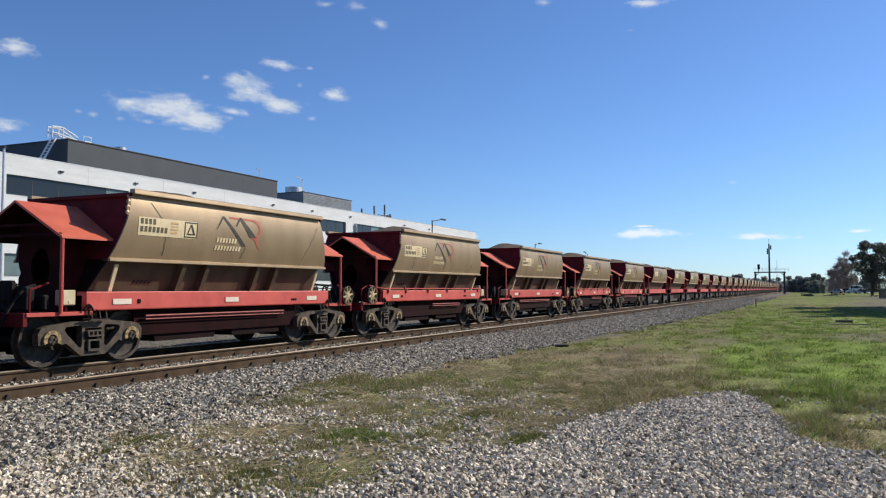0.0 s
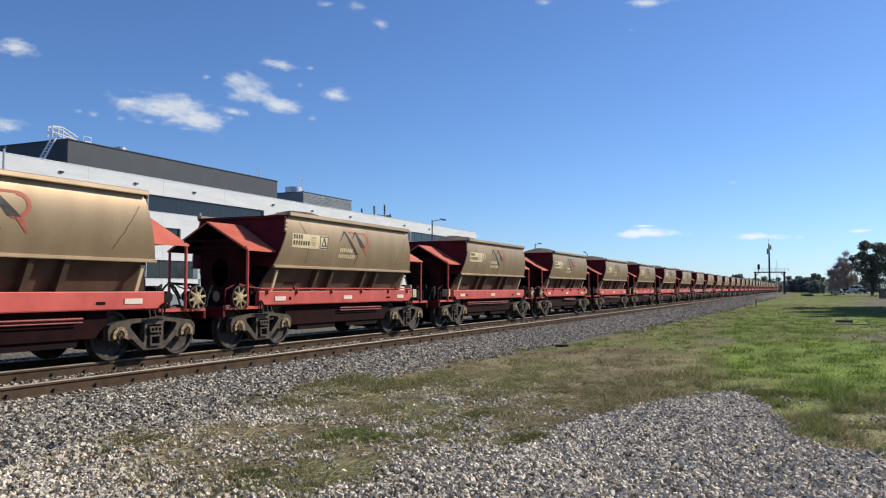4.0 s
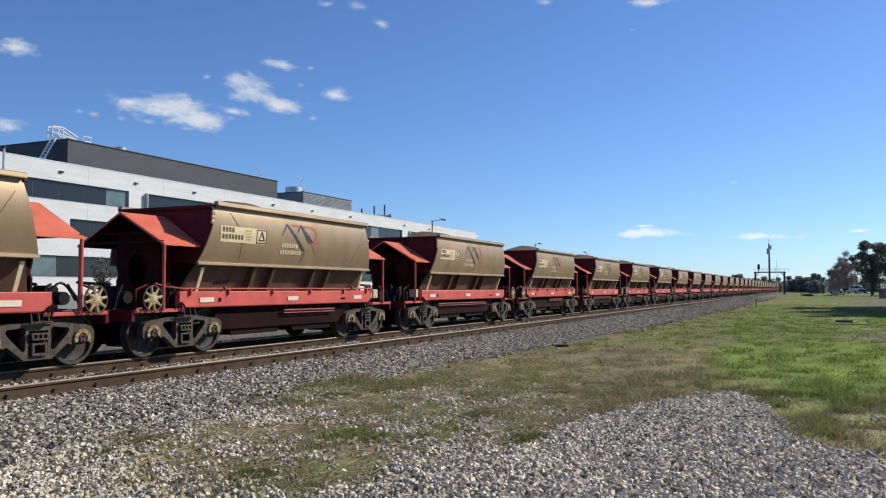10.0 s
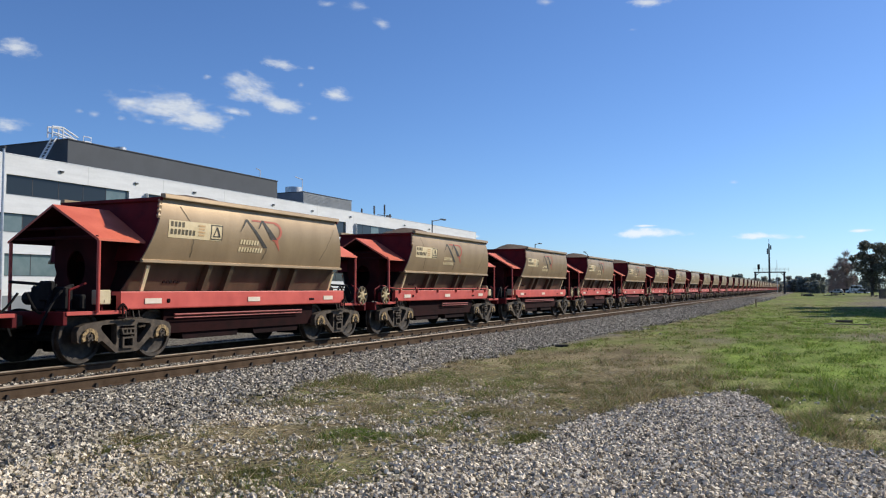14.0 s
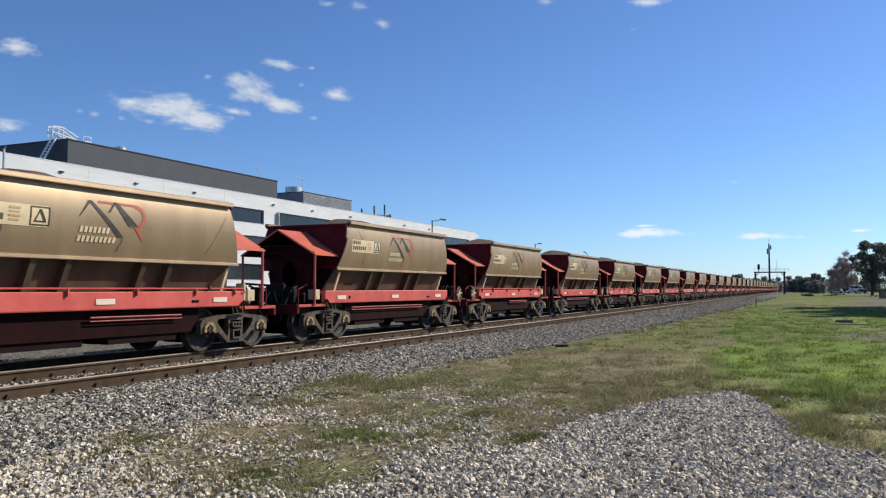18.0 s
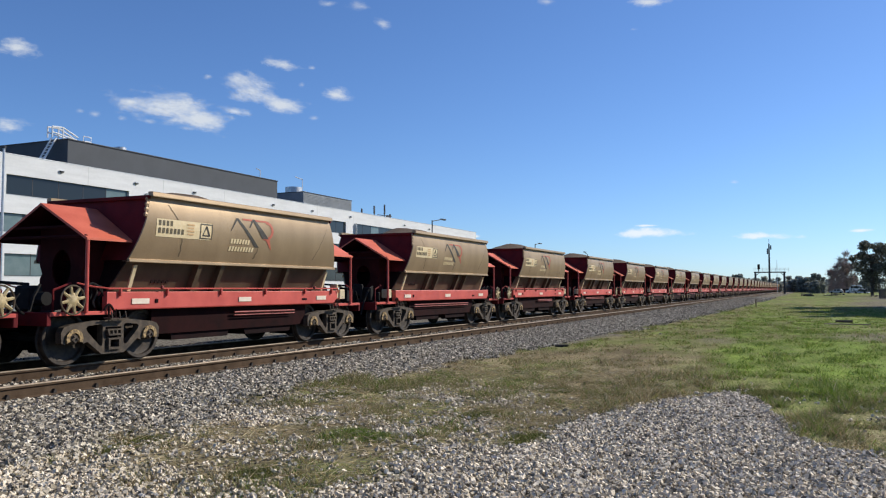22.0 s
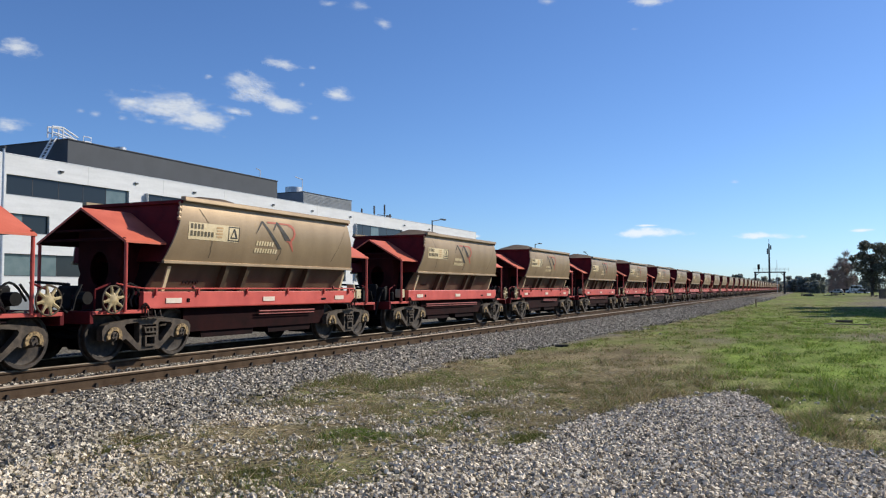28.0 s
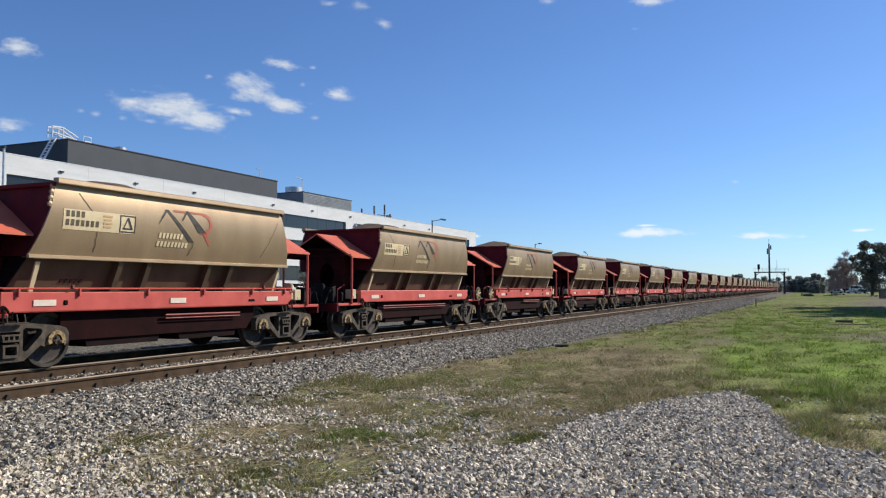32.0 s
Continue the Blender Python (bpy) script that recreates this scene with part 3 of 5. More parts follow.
def plank_mesh():
    """The bolster's end in the side frame: a tapered, pierced casting over the spring seat."""
    bm = B()
    gaps = [[(x0, 0.575), (x0 + 0.07, 0.575), (x0 + 0.06, 0.515), (x0 + 0.01, 0.515)] for x0 in (-0.125, -0.035, 0.055)]
    holed(bm, [(-0.175, 0.60), (0.175, 0.60), (0.145, 0.485), (-0.145, 0.485)], gaps, -0.125, -0.02)
    holed(bm, [(-0.14, 0.44), (0.14, 0.44), (0.14, 0.235), (-0.14, 0.235)], [[(-0.10, 0.41), (0.10, 0.41), (0.10, 0.275), (-0.10, 0.275)]], -0.115, 0.06)
    return mesh_of("bolster_end", bm, M_STEEL)


def wheel_mesh():
    bm = B()
    lathe(bm, [(0.0, -0.02), (0.09, -0.05), (0.11, -0.02), (0.30, 0.02), (0.385, -0.005), (0.40, -0.055), (RW - 0.012, -0.06), (RW, -0.045), (RW + 0.003, 0.04), (RW + 0.03, 0.05), (RW + 0.028, 0.075), (0.39, 0.078), (0.37, 0.05), (0.12, 0.06), (0.0, 0.06)], 32)
    return mesh_of("wheel", bm, M_WHEEL, True)


def tread_mesh():
    bm = B()
    lathe(bm, [(RW + 0.004, -0.03), (RW + 0.006, 0.03), (RW + 0.004, 0.034), (RW - 0.01, 0.0), (RW + 0.004, -0.03)], 32)
    return mesh_of("tread", bm, M_RAILTOP, True)


def cap_mesh():
    bm = B()
    lathe(bm, [(0.0, -0.10), (0.065, -0.10), (0.085, -0.075), (0.10, -0.06), (0.11, 0.0), (0.11, 0.08), (0.0, 0.08)], 16)
    for k in range(3):
        a = k * 2 * math.pi / 3 + 0.4
        rod(bm, (0.05 * math.cos(a), -0.125, 0.05 * math.sin(a)), (0.05 * math.cos(a), -0.095, 0.05 * math.sin(a)), 0.022, 6)
    return mesh_of("bearing_cap", bm, M_STEEL, True)


def adapter_mesh():
    """The saddle over an axle end, splashed with ochre grease and dust."""
    bm = B()
    n = 9
    ring = [(math.cos(radians(205 - 230 * k / n)), math.sin(radians(205 - 230 * k / n))) for k in range(n + 1)]
    pts = [(0.175 * c, 0.165 * q) for c, q in ring] + [(0.10 * c, 0.10 * q) for c, q in ring[::-1]]
    prism(bm, pts, "y", -0.105, 0.03)
    return mesh_of("bearing_adapter", bm, M_CAP)


ME = {}


def shared():
    ME["sideframe"], ME["spring"], ME["wheel"], ME["tread"], ME["cap"] = sideframe_mesh(), spring_mesh(), wheel_mesh(), tread_mesh(), cap_mesh()
    ME["plank"], ME["adapter"] = plank_mesh(), adapter_mesh()
    bm = B()
    rod(bm, (0, -0.75, 0), (0, 0.75, 0), 0.085, 10)
    ME["axle"] = mesh_of("axle", bm, M_BLACK, True)
    bm = B()
    bx(bm, -0.2, 0.2, -1.0, 1.0, 0.36, 0.72, 0.03)
    ME["bolster"] = mesh_of("bolster", bm, M_UNDER)
    # plain dark box, added low in each bogie to block light between wheels
    bm = B()
    bx(bm, -0.42, 0.42, -0.66, 0.66, 0.14, 0.40, 0.03)
    ME["shade_block"] = mesh_of("brake_rigging", bm, M_BLACK)
    bm = B()
    rod(bm, (0, 0, 0.9), (0, 0, 2.2), 0.032, 8)
    ME["post"] = mesh_of("canopy_post", bm, M_RED)
    bm = B()
    for x, z, w, h in ((0, 0, 0.43, 0.10),):
        bx(bm, -w / 2, w / 2, -0.006, 0.006, -h / 2, h / 2)
    ME["plate"] = mesh_of("reflector_plate", bm, M_WHITE)
    # hand brake wheel: rim, hub disc, six spokes
    bm = B()
    n = 28
    for i in range(n):
        a, b = 2 * math.pi * i / n, 2 * math.pi * (i + 1) / n
        rod(bm, (0.245 * math.cos(a), 0, 0.245 * math.sin(a)), (0.245 * math.cos(b), 0, 0.245 * math.sin(b)), 0.016, 6)
    ME["hb_rim"] = mesh_of("rim", bm, M_BODY_LOW, True)
    bm = B()
    for i in range(8):
        a = 2 * math.pi * i / 8 + 0.2
        rod(bm, (0.09 * math.cos(a), 0.01, 0.09 * math.sin(a)), (0.235 * math.cos(a), 0, 0.235 * math.sin(a)), 0.034, 6, 0.024)
    ME["hb_spokes"] = mesh_of("spokes", bm, M_HANDWHEEL)
    bm = B()
    lathe(bm, [(0, -0.035), (0.05, -0.03), (0.125, 0.0), (0.125, 0.02), (0, 0.02)], 16)
    ME["hb_hub"] = mesh_of("hub", bm, M_HANDWHEEL, True)


shared()


def build_wagon(kind):
    """kind a: hand brake at its +x end; kind b: at its -x end, with a walkway rail along the sill."""
    t = thing("hopper_wagon", "dusty khaki ore hopper wagon with red frame and end canopies" if kind == "a" else "dusty khaki ore hopper wagon with red frame and sill handrail", "hopper wagon", "ore train wagons")
    nx = 9
    cx = 0.0 if kind == "a" else 0.075
    for s in (-1, 1):
        bm = B()
        slab(bm, [[(hl(z) * (2 * j / nx - 1), s * hw(z), z) for j in range(nx + 1)] for z in HZ], (0, -s * 0.03, 0))
        side = part("side_panel", bm, M_BODY, t, smooth=True)
        bm = B()
        prism(bm, [(s * 1.285, 3.062), (s * 1.408, 3.046), (s * 1.410, 3.062), (s * 1.402, 3.128), (s * 1.385, 3.140), (s * 1.285, 3.140)], "x", -3.095, 3.095)
        part("top_rail", bm, M_BODY, t)
        bm = B()
        prism(bm, [(s * 1.185, 1.815), (s * 1.245, 1.81), (s * 1.25, 1.822), (s * 1.248, 1.860), (s * 1.195, 1.890)], "x", -3.485, 3.485)
        part("side_flange", bm, M_BODY, t)
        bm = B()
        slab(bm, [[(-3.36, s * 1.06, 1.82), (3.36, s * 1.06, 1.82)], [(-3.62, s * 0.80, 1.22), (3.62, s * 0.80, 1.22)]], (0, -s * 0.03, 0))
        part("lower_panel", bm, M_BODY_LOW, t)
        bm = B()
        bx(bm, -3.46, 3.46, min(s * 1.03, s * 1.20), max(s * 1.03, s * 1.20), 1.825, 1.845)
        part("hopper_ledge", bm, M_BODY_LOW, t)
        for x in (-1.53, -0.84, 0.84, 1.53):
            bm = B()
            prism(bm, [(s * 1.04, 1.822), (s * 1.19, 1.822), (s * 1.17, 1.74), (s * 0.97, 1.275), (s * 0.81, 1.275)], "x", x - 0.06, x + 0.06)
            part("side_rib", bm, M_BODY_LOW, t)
        for e in (-1, 1):
            bm = B()
            slab(bm, [[(e * 3.20, s * 1.13, 1.76), (e * 3.28, s * 1.13, 1.76)], [(e * 3.20, s * 0.96, 1.275), (e * 3.28, s * 0.96, 1.275)]], (0, s * 0.03, 0))
            part("end_rib", bm, M_CREAM, t, "pale edge rib")
        # sill beam: channel with top flange
        bm = B()
        prism(bm, [(s * 0.86, 1.27), (s * 1.09, 1.27), (s * 1.10, 1.255), (s * 1.10, 0.96), (s * 1.09, 0.94), (s * 0.98, 0.94), (s * 0.98, 1.20), (s * 0.86, 1.20)], "x", -3.845, 3.845)
        sill = part("sill_beam", bm, M_RED, t)
        if s > 0:
            continue
        for x in (-3.06, 0.0, 3.06):
            part("reflector_plate", ME["plate"], None, sill, "pale reflective plate", at=pose(x, s * 1.109, 1.09))
        part("lashing_lug", bx(B(), -2.69, -2.61, s * 1.10 - 0.02, s * 1.10 + 0.03, 1.05, 1.13, 0.01), M_UNDER, sill)
        part("lamp_bracket", bx(B(), 2.21, 2.41, s * 1.10 - 0.02, s * 1.10 + 0.035, 1.04, 1.09, 0.01), M_UNDER, sill)
        # deck edges of the two end platforms
        for e in (-1, 1):
            bm = B()
            bx(bm, min(e * 3.7, e * 5.02), max(e * 3.7, e * 5.02), s * 1.02, s * 1.10, 0.86, 0.93, 0.008)
            part("platform_edge", bm, M_RED, t)
            bm = B()
            for k in (3.44, 3.58, 3.76):
                rod(bm, (e * k, s * 1.12, 0.92), (e * k, s * 1.15, 0.79), 0.014, 6)
            bx(bm, min(e * 3.40, e * 3.82), max(e * 3.40, e * 3.82), s * 1.18, s * 1.10, 0.775, 0.79)
            part("footstep", bm, M_STEEL, t)
            bm = B()
            tube(bm, [(e * (3.93 - 0.2 * q / 6), s * 1.13, 0.95 + 0.09 * math.sin(math.pi * q / 6)) for q in range(7)], 0.022)
            rod(bm, (e * 3.83, s * 1.13, 0.80), (e * 3.83, s * 1.13, 1.06), 0.018, 6)
            rod(bm, (e * 3.66, s * 1.13, 0.80), (e * 3.66, s * 1.13, 0.96), 0.012, 6)
            rod(bm, (e * 3.60, s * 1.13, 0.80), (e * 3.95, s * 1.13, 0.80), 0.014, 6)
            part("door_lever", bm, M_UNDER, t)
        bm = B()
        for k in range(4):
            lathe(bm, [(0, -0.03), (0.045, -0.02), (0.045, 0.02), (0, 0.02)], 8, (-3.12 - k * 0.025, s * (1.30 + 0.012 * k), 3.0 - k * 0.1))
        rod(bm, (-3.11, s * 1.29, 3.06), (-3.21, s * 1.34, 2.66), 0.024, 6)
        part("corner_latch", bm, M_BODY, t)
        # side pipes
        bm = B()
        xp = -2.4 if kind == "a" else -0.25
        rod(bm, (xp, s * 1.02, 0.81), (2.0, s * 1.02, 0.80), 0.019, 8)
        rod(bm, (xp, s * 1.02, 0.745), (2.0, s * 1.02, 0.735), 0.013, 8)
        part("brake_pipe", bm, M_PIPE, t)
        # painted marks
        bm = B()
        for i in range(4):
            za, zb = 2.65 - i * 0.085, 2.65 - (i + 1) * 0.085
            bm.faces.new([bm.verts.new(on_side(x, z, s, 0.006)) for x, z in ((-2.95, za), (-1.42, za), (-1.42, zb), (-2.95, zb))])
        lab = part("number_panel", bm, M_CREAM, side, "cream number panel with dark lettering bars")
        bm = B()
        for x, z, count in ((-2.91, 2.575, 4), (-2.91, 2.43, 7)):
            for k in range(count):
                band(bm, x + 0.045 + k * 0.102, z + 0.05, x + 0.045 + k * 0.102, z - 0.05, 0.062, 0.062, s, 0.012, 1)
        tagged(part("lettering", bm, M_INK, lab), kind="stuff")
        bm = B()
        for k in range(4):
            band(bm, -2.03, 2.60 - k * 0.062, -2.03, 2.568 - k * 0.062, 0.2 - 0.03 * (k % 2), 0.2 - 0.03 * (k % 2), s, 0.012, 1)
        tagged(part("small_print", bm, M_FADED, lab), kind="stuff")
        bm = B()
        for a, b in (((-1.745, 2.635), (-1.745, 2.33)), ((-1.405, 2.635), (-1.405, 2.33))):
            band(bm, *a, *b, 0.022, 0.022, s, 0.012, 2)
        for z in (2.635, 2.35):
            band(bm, -1.575, z, -1.575, z - 0.02, 0.36, 0.36, s, 0.012, 1)
        band(bm, -1.575, 2.59, -1.675, 2.39, 0.024, 0.024, s, 0.012, 2)
        band(bm, -1.575, 2.59, -1.475, 2.39, 0.05, 0.05, s, 0.012, 2)
        band(bm, -1.575, 2.41, -1.575, 2.385, 0.22, 0.22, s, 0.012, 1)
        part("triangle_mark", bm, M_LOGOGREY, lab)
        bm = B()
        band(bm, -0.60, 2.835, -0.82, 2.545, 0.07, 0.015, s)
        band(bm, -0.605, 2.835, 0.11, 2.235, 0.085, 0.15, s)
        band(bm, -0.05, 2.85, -0.19, 2.655, 0.06, 0.04, s)
        band(bm, -0.055, 2.85, 0.385, 2.44, 0.09, 0.24, s)
        part("mountain_mark", bm, M_LOGOGREY, side, "charcoal mountain outline mark")
        bm = B()
        band(bm, -0.01, 2.845, -0.01, 2.805, 0.82, 0.82, s, 0.007, 1)
        for k in range(9):
            a0, a1 = radians(90 - k * 22), radians(90 - (k + 1) * 22)
            q = [(0.40 + r * math.cos(a) * 1.25, 2.625 + r * math.sin(a)) for a in (a0, a1) for r in (0.155, 0.22)]
            bm.faces.new([bm.verts.new(on_side(x, z, s, 0.007)) for x, z in (q[0], q[1], q[3], q[2])])
        band(bm, 0.45, 2.45, 0.63, 2.20, 0.16, 0.03, s, 0.007, 4)
        part("bow_mark", bm, M_LOGORED, side, "faded red bow mark")
        bm = B()
        for z, x0, count in ((2.335, -0.80, 7), (2.175, -0.83, 9)):
            for k in range(count):
                band(bm, x0 + 0.05 + k * 0.094, z + 0.05, x0 + 0.032 + k * 0.094, z - 0.05, 0.062, 0.062, s, 0.012, 1)
        tagged(part("lettering", bm, M_CREAM, side, "cream lettering bars"), kind="stuff")
        bm = B()
        for k in range(5):
            x, y = -2.62 + k * 0.10, 0.805 + 0.26 * (1.455 - 1.22) / 0.6
            bx(bm, x, x + 0.06, s * (y + 0.009), s * (y - 0.012), 1.43, 1.485)
        tagged(part("stencil", bm, M_UNDER, t, "dark stencilled lettering bars"), kind="stuff")
        # runs of dirt that wander down the sheet
        for xa, za, xb, zb, w, sway in ((-2.62, 2.93, -2.36, 2.64, 0.026, 0.01), (-2.24, 2.34, -2.24, 1.95, 0.026, 0.025), (2.93, 2.84, 2.38, 2.02, 0.024, 0.035), (0.16, 2.22, 0.06, 1.98, 0.05, 0.03)):
            bm = B()
            rows = []
            for k in range(13):
                q = k / 12
                z = za + (zb - za) * q
                x = xa + (xb - xa) * q + sway * noise.noise((xa * 3, z * 9, 2.0)) * 2 * math.sin(math.pi * q)
                ww = w * (0.35 + 0.65 * q + 0.8 * abs(noise.noise((xa, z * 14, 5.0))))
                rows.append([bm.verts.new(on_side(x - ww / 2, z, s, 0.005)), bm.verts.new(on_side(x + ww / 2, z, s, 0.005))])
            for a, b in zip(rows, rows[1:]):
                bm.faces.new((a[0], a[1], b[1], b[0]))
            part("dirt_streak", bm, M_STREAK, side)
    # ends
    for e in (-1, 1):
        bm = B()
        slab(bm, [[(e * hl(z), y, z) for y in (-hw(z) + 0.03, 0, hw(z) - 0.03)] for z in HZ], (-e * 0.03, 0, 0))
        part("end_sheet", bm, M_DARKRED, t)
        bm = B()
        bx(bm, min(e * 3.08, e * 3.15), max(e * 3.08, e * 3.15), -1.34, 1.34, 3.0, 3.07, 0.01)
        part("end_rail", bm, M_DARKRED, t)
        bm = B()
        slab(bm, [[(e * 3.47, -1.17, 1.86), (e * 3.47, 1.17, 1.86)], [(e * 3.36, -1.03, 1.82), (e * 3.36, 1.03, 1.82)], [(e * 3.60, -0.78, 1.23), (e * 3.60, 0.78, 1.23)]], (-e * 0.03, 0, 0))
        part("slope_sheet", bm, M_UNDER, t)
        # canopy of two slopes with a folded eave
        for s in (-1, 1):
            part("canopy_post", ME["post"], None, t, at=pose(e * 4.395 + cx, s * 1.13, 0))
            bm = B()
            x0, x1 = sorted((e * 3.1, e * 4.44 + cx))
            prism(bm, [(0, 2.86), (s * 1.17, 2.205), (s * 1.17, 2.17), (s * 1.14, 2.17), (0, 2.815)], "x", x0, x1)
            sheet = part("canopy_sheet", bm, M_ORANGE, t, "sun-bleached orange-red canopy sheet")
            # downward faces near-black: shade below the canopy put into the colour
            sheet.data.materials.append(M_SHADERED)
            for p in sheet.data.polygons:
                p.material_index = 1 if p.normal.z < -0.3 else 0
        bm = B()
        rod(bm, (e * 4.40 + cx, -1.1, 2.24), (e * 4.40 + cx, 1.1, 2.24), 0.03, 6)
        rod(bm, (e * 4.40 + cx, -0.75, 2.42), (e * 4.40 + cx, 0.75, 2.42), 0.025, 6)
        part("canopy_tie", bm, M_SHADERED, t)
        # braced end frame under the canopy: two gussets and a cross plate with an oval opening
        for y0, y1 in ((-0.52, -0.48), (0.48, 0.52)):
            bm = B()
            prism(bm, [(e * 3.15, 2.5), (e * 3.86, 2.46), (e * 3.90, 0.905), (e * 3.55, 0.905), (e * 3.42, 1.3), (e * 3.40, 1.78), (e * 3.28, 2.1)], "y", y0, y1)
            part("end_frame", bm, M_SHADERED, t)
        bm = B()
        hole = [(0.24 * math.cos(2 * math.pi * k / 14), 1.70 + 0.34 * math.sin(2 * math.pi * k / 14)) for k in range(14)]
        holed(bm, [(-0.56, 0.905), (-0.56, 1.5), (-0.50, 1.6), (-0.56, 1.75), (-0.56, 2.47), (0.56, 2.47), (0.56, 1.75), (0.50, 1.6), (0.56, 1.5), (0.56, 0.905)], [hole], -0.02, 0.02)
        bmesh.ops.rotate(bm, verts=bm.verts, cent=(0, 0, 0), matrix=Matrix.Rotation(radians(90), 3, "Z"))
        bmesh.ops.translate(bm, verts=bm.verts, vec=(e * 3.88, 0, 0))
        part("end_plate", bm, M_SHADERED, t)
        bm = B()
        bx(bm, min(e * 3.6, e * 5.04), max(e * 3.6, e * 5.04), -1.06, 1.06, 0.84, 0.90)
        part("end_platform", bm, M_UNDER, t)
        bm = B()
        bx(bm, min(e * 4.98, e * 5.07), max(e * 4.98, e * 5.07), -1.08, 1.08, 0.70, 0.93, 0.01)
        part("headstock", bm, M_DARKRED, t)
        bm = B()
        bx(bm, min(e * 4.6, e * 5.33), max(e * 4.6, e * 5.33), -0.10, 0.10, 0.66, 0.86, 0.02)
        bx(bm, min(e * 5.2, e * 5.42), max(e * 5.2, e * 5.42), -0.17, 0.17, 0.62, 0.90, 0.03)
        part("coupler", bm, M_STEEL, t)
        bm = B()
        pts = [(e * (4.7 + 0.08 * k), -0.45 - 0.02 * k, 0.95 - 0.35 * math.sin(math.pi * k / 9) + (0.45 if k < 3 else 0.3)) for k in range(10)]
        tube(bm, pts, 0.024)
        part("air_hose", bm, M_BLACK, t)
        bm = B()
        bx(bm, min(e * 4.45, e * 4.72), max(e * 4.45, e * 4.72), -0.25, 0.2, 0.92, 1.38, 0.05)
        rod(bm, (e * 4.6, -0.5, 1.15), (e * 4.6, 0.4, 1.15), 0.12, 10)
        rod(bm, (e * 4.5, 0.1, 1.4), (e * 4.5, 1.0, 1.45), 0.03, 6)
        part("brake_valve", bm, M_BLACK, t)
        bm = B()
        rod(bm, (e * 4.85, -0.95, 0.9), (e * 4.85, -0.95, 1.3), 0.02, 6)
        rod(bm, (e * 4.85, -0.95, 1.3), (e * 4.5, -0.95, 1.42), 0.02, 6)
        part("grab_rail", bm, M_DARKRED, t)
        wheel_end = (e == 1) == (kind == "a")
        for s in (-1,):
            if wheel_end:
                hb = part("handbrake", ME["hb_hub"], None, t, "yellow spoked hand brake wheel", at=pose(e * 4.66, s * 1.2, 1.13, 0, 0, 0 if s < 0 else 180))
                part("rim", ME["hb_rim"], None, hb)
                part("spokes", ME["hb_spokes"], None, hb)
                bm = B()
                rod(bm, (e * 4.66, s * 1.19, 1.13), (e * 4.66, s * 1.0, 1.13), 0.03, 8)
                bx(bm, e * 4.66 - 0.07, e * 4.66 + 0.07, s * 1.05 - 0.06, s * 1.05 + 0.06, 0.9, 1.2, 0.01)
                part("handbrake_bracket", bm, M_DARKRED, t)
                bm = B()
                tube(bm, [(e * (4.40 - 0.62 * k / 8), -1.0, 1.12 + 0.30 * math.sin(math.pi * k / 8)) for k in range(9)], 0.022)
                part("arched_pipe", bm, M_BLACK, t)
                for q in range(5):
                    bm = B()
                    tube(bm, [(e * (3.86 + q * 0.07 + 0.04 * math.sin(k)), -0.95 + 0.05 * q, 1.0 + 0.06 * k - 0.02 * q) for k in range(7)] + [(e * (3.98 + q * 0.05), -0.9 + 0.05 * q, 1.40 - 0.03 * q)], 0.02)
                    part("valve_pipe", bm, M_STEEL if q % 2 else M_BLACK, t)
            else:
                bm = B()
                x0, x1 = sorted((e * 4.035, e * 4.30))
                bx(bm, x0, x1, s * 0.96 - 0.1, s * 0.96 + 0.1, 1.04, 1.30, 0.015)
                bx(bm, x0 + 0.11, x0 + 0.13, s * 1.06 - 0.01, s * 1.06 + 0.01, 1.08, 1.12)
                part("control_box", bm, M_BOXCREAM, t, "cream steel control box")
                if kind == "b":
                    part("relay_box", bx(B(), 3.93, 4.02, -1.03, -0.8, 1.05, 1.44, 0.02), M_BOXCREAM, t, "cream steel relay box")
                    part("relay_box", bx(B(), 4.62, 4.84, -0.92, -0.66, 0.95, 1.36, 0.03), M_BLACK, t)
                else:
                    for bxx in ((-4.78, -4.58, -0.75, -0.4, 0.95, 1.36), (-4.55, -4.42, -0.9, -0.6, 0.95, 1.22), (-4.86, -4.74, -0.5, -0.2, 1.1, 1.46)):
                        part("brake_equipment", bx(B(), *bxx, 0.03), M_BLACK, t)
                bm = B()
                tube(bm, [(e * (4.55 + 0.1 * k), -0.7, 1.38 - 0.028 * k * k * 0.6) for k in range(8)], 0.026)
                part("jumper_hose", bm, M_BLACK, t)
                bm = B()
                rod(bm, (e * 4.16, s * 0.96, 1.05), (e * 4.16, s * 0.96, 0.9), 0.03, 6)
                part("box_stand", bm, M_DARKRED, t)
    if kind == "b":
        for s in (-1, 1):
            bm = B()
            tube(bm, [(-4.34, s * 0.92, 1.42), (-4.1, s * 1.02, 1.36), (-3.84, s * 1.13, 1.325), (3.80, s * 1.13, 1.325), (3.84, s * 1.13, 1.22)], 0.016)
            rail_ob = part("sill_handrail", bm, M_RED, t)
            if s > 0:
                continue
            for x in (-3.56, -2.39, -0.82, 0.72, 2.30, 3.52):
                part("rail_bracket", bx(B(), x - 0.02, x + 0.02, min(s * 1.10, s * 1.15), max(s * 1.10, s * 1.15), 1.19, 1.335, 0.005), M_RED, rail_ob)
            for x in (-2.55, 2.69):
                part("rail_knob", bx(B(), x - 0.03, x + 0.03, min(s * 1.12, s * 1.17), max(s * 1.12, s * 1.17), 1.315, 1.385, 0.012), M_PIPE, rail_ob)
    # load, underside
    bm = B()
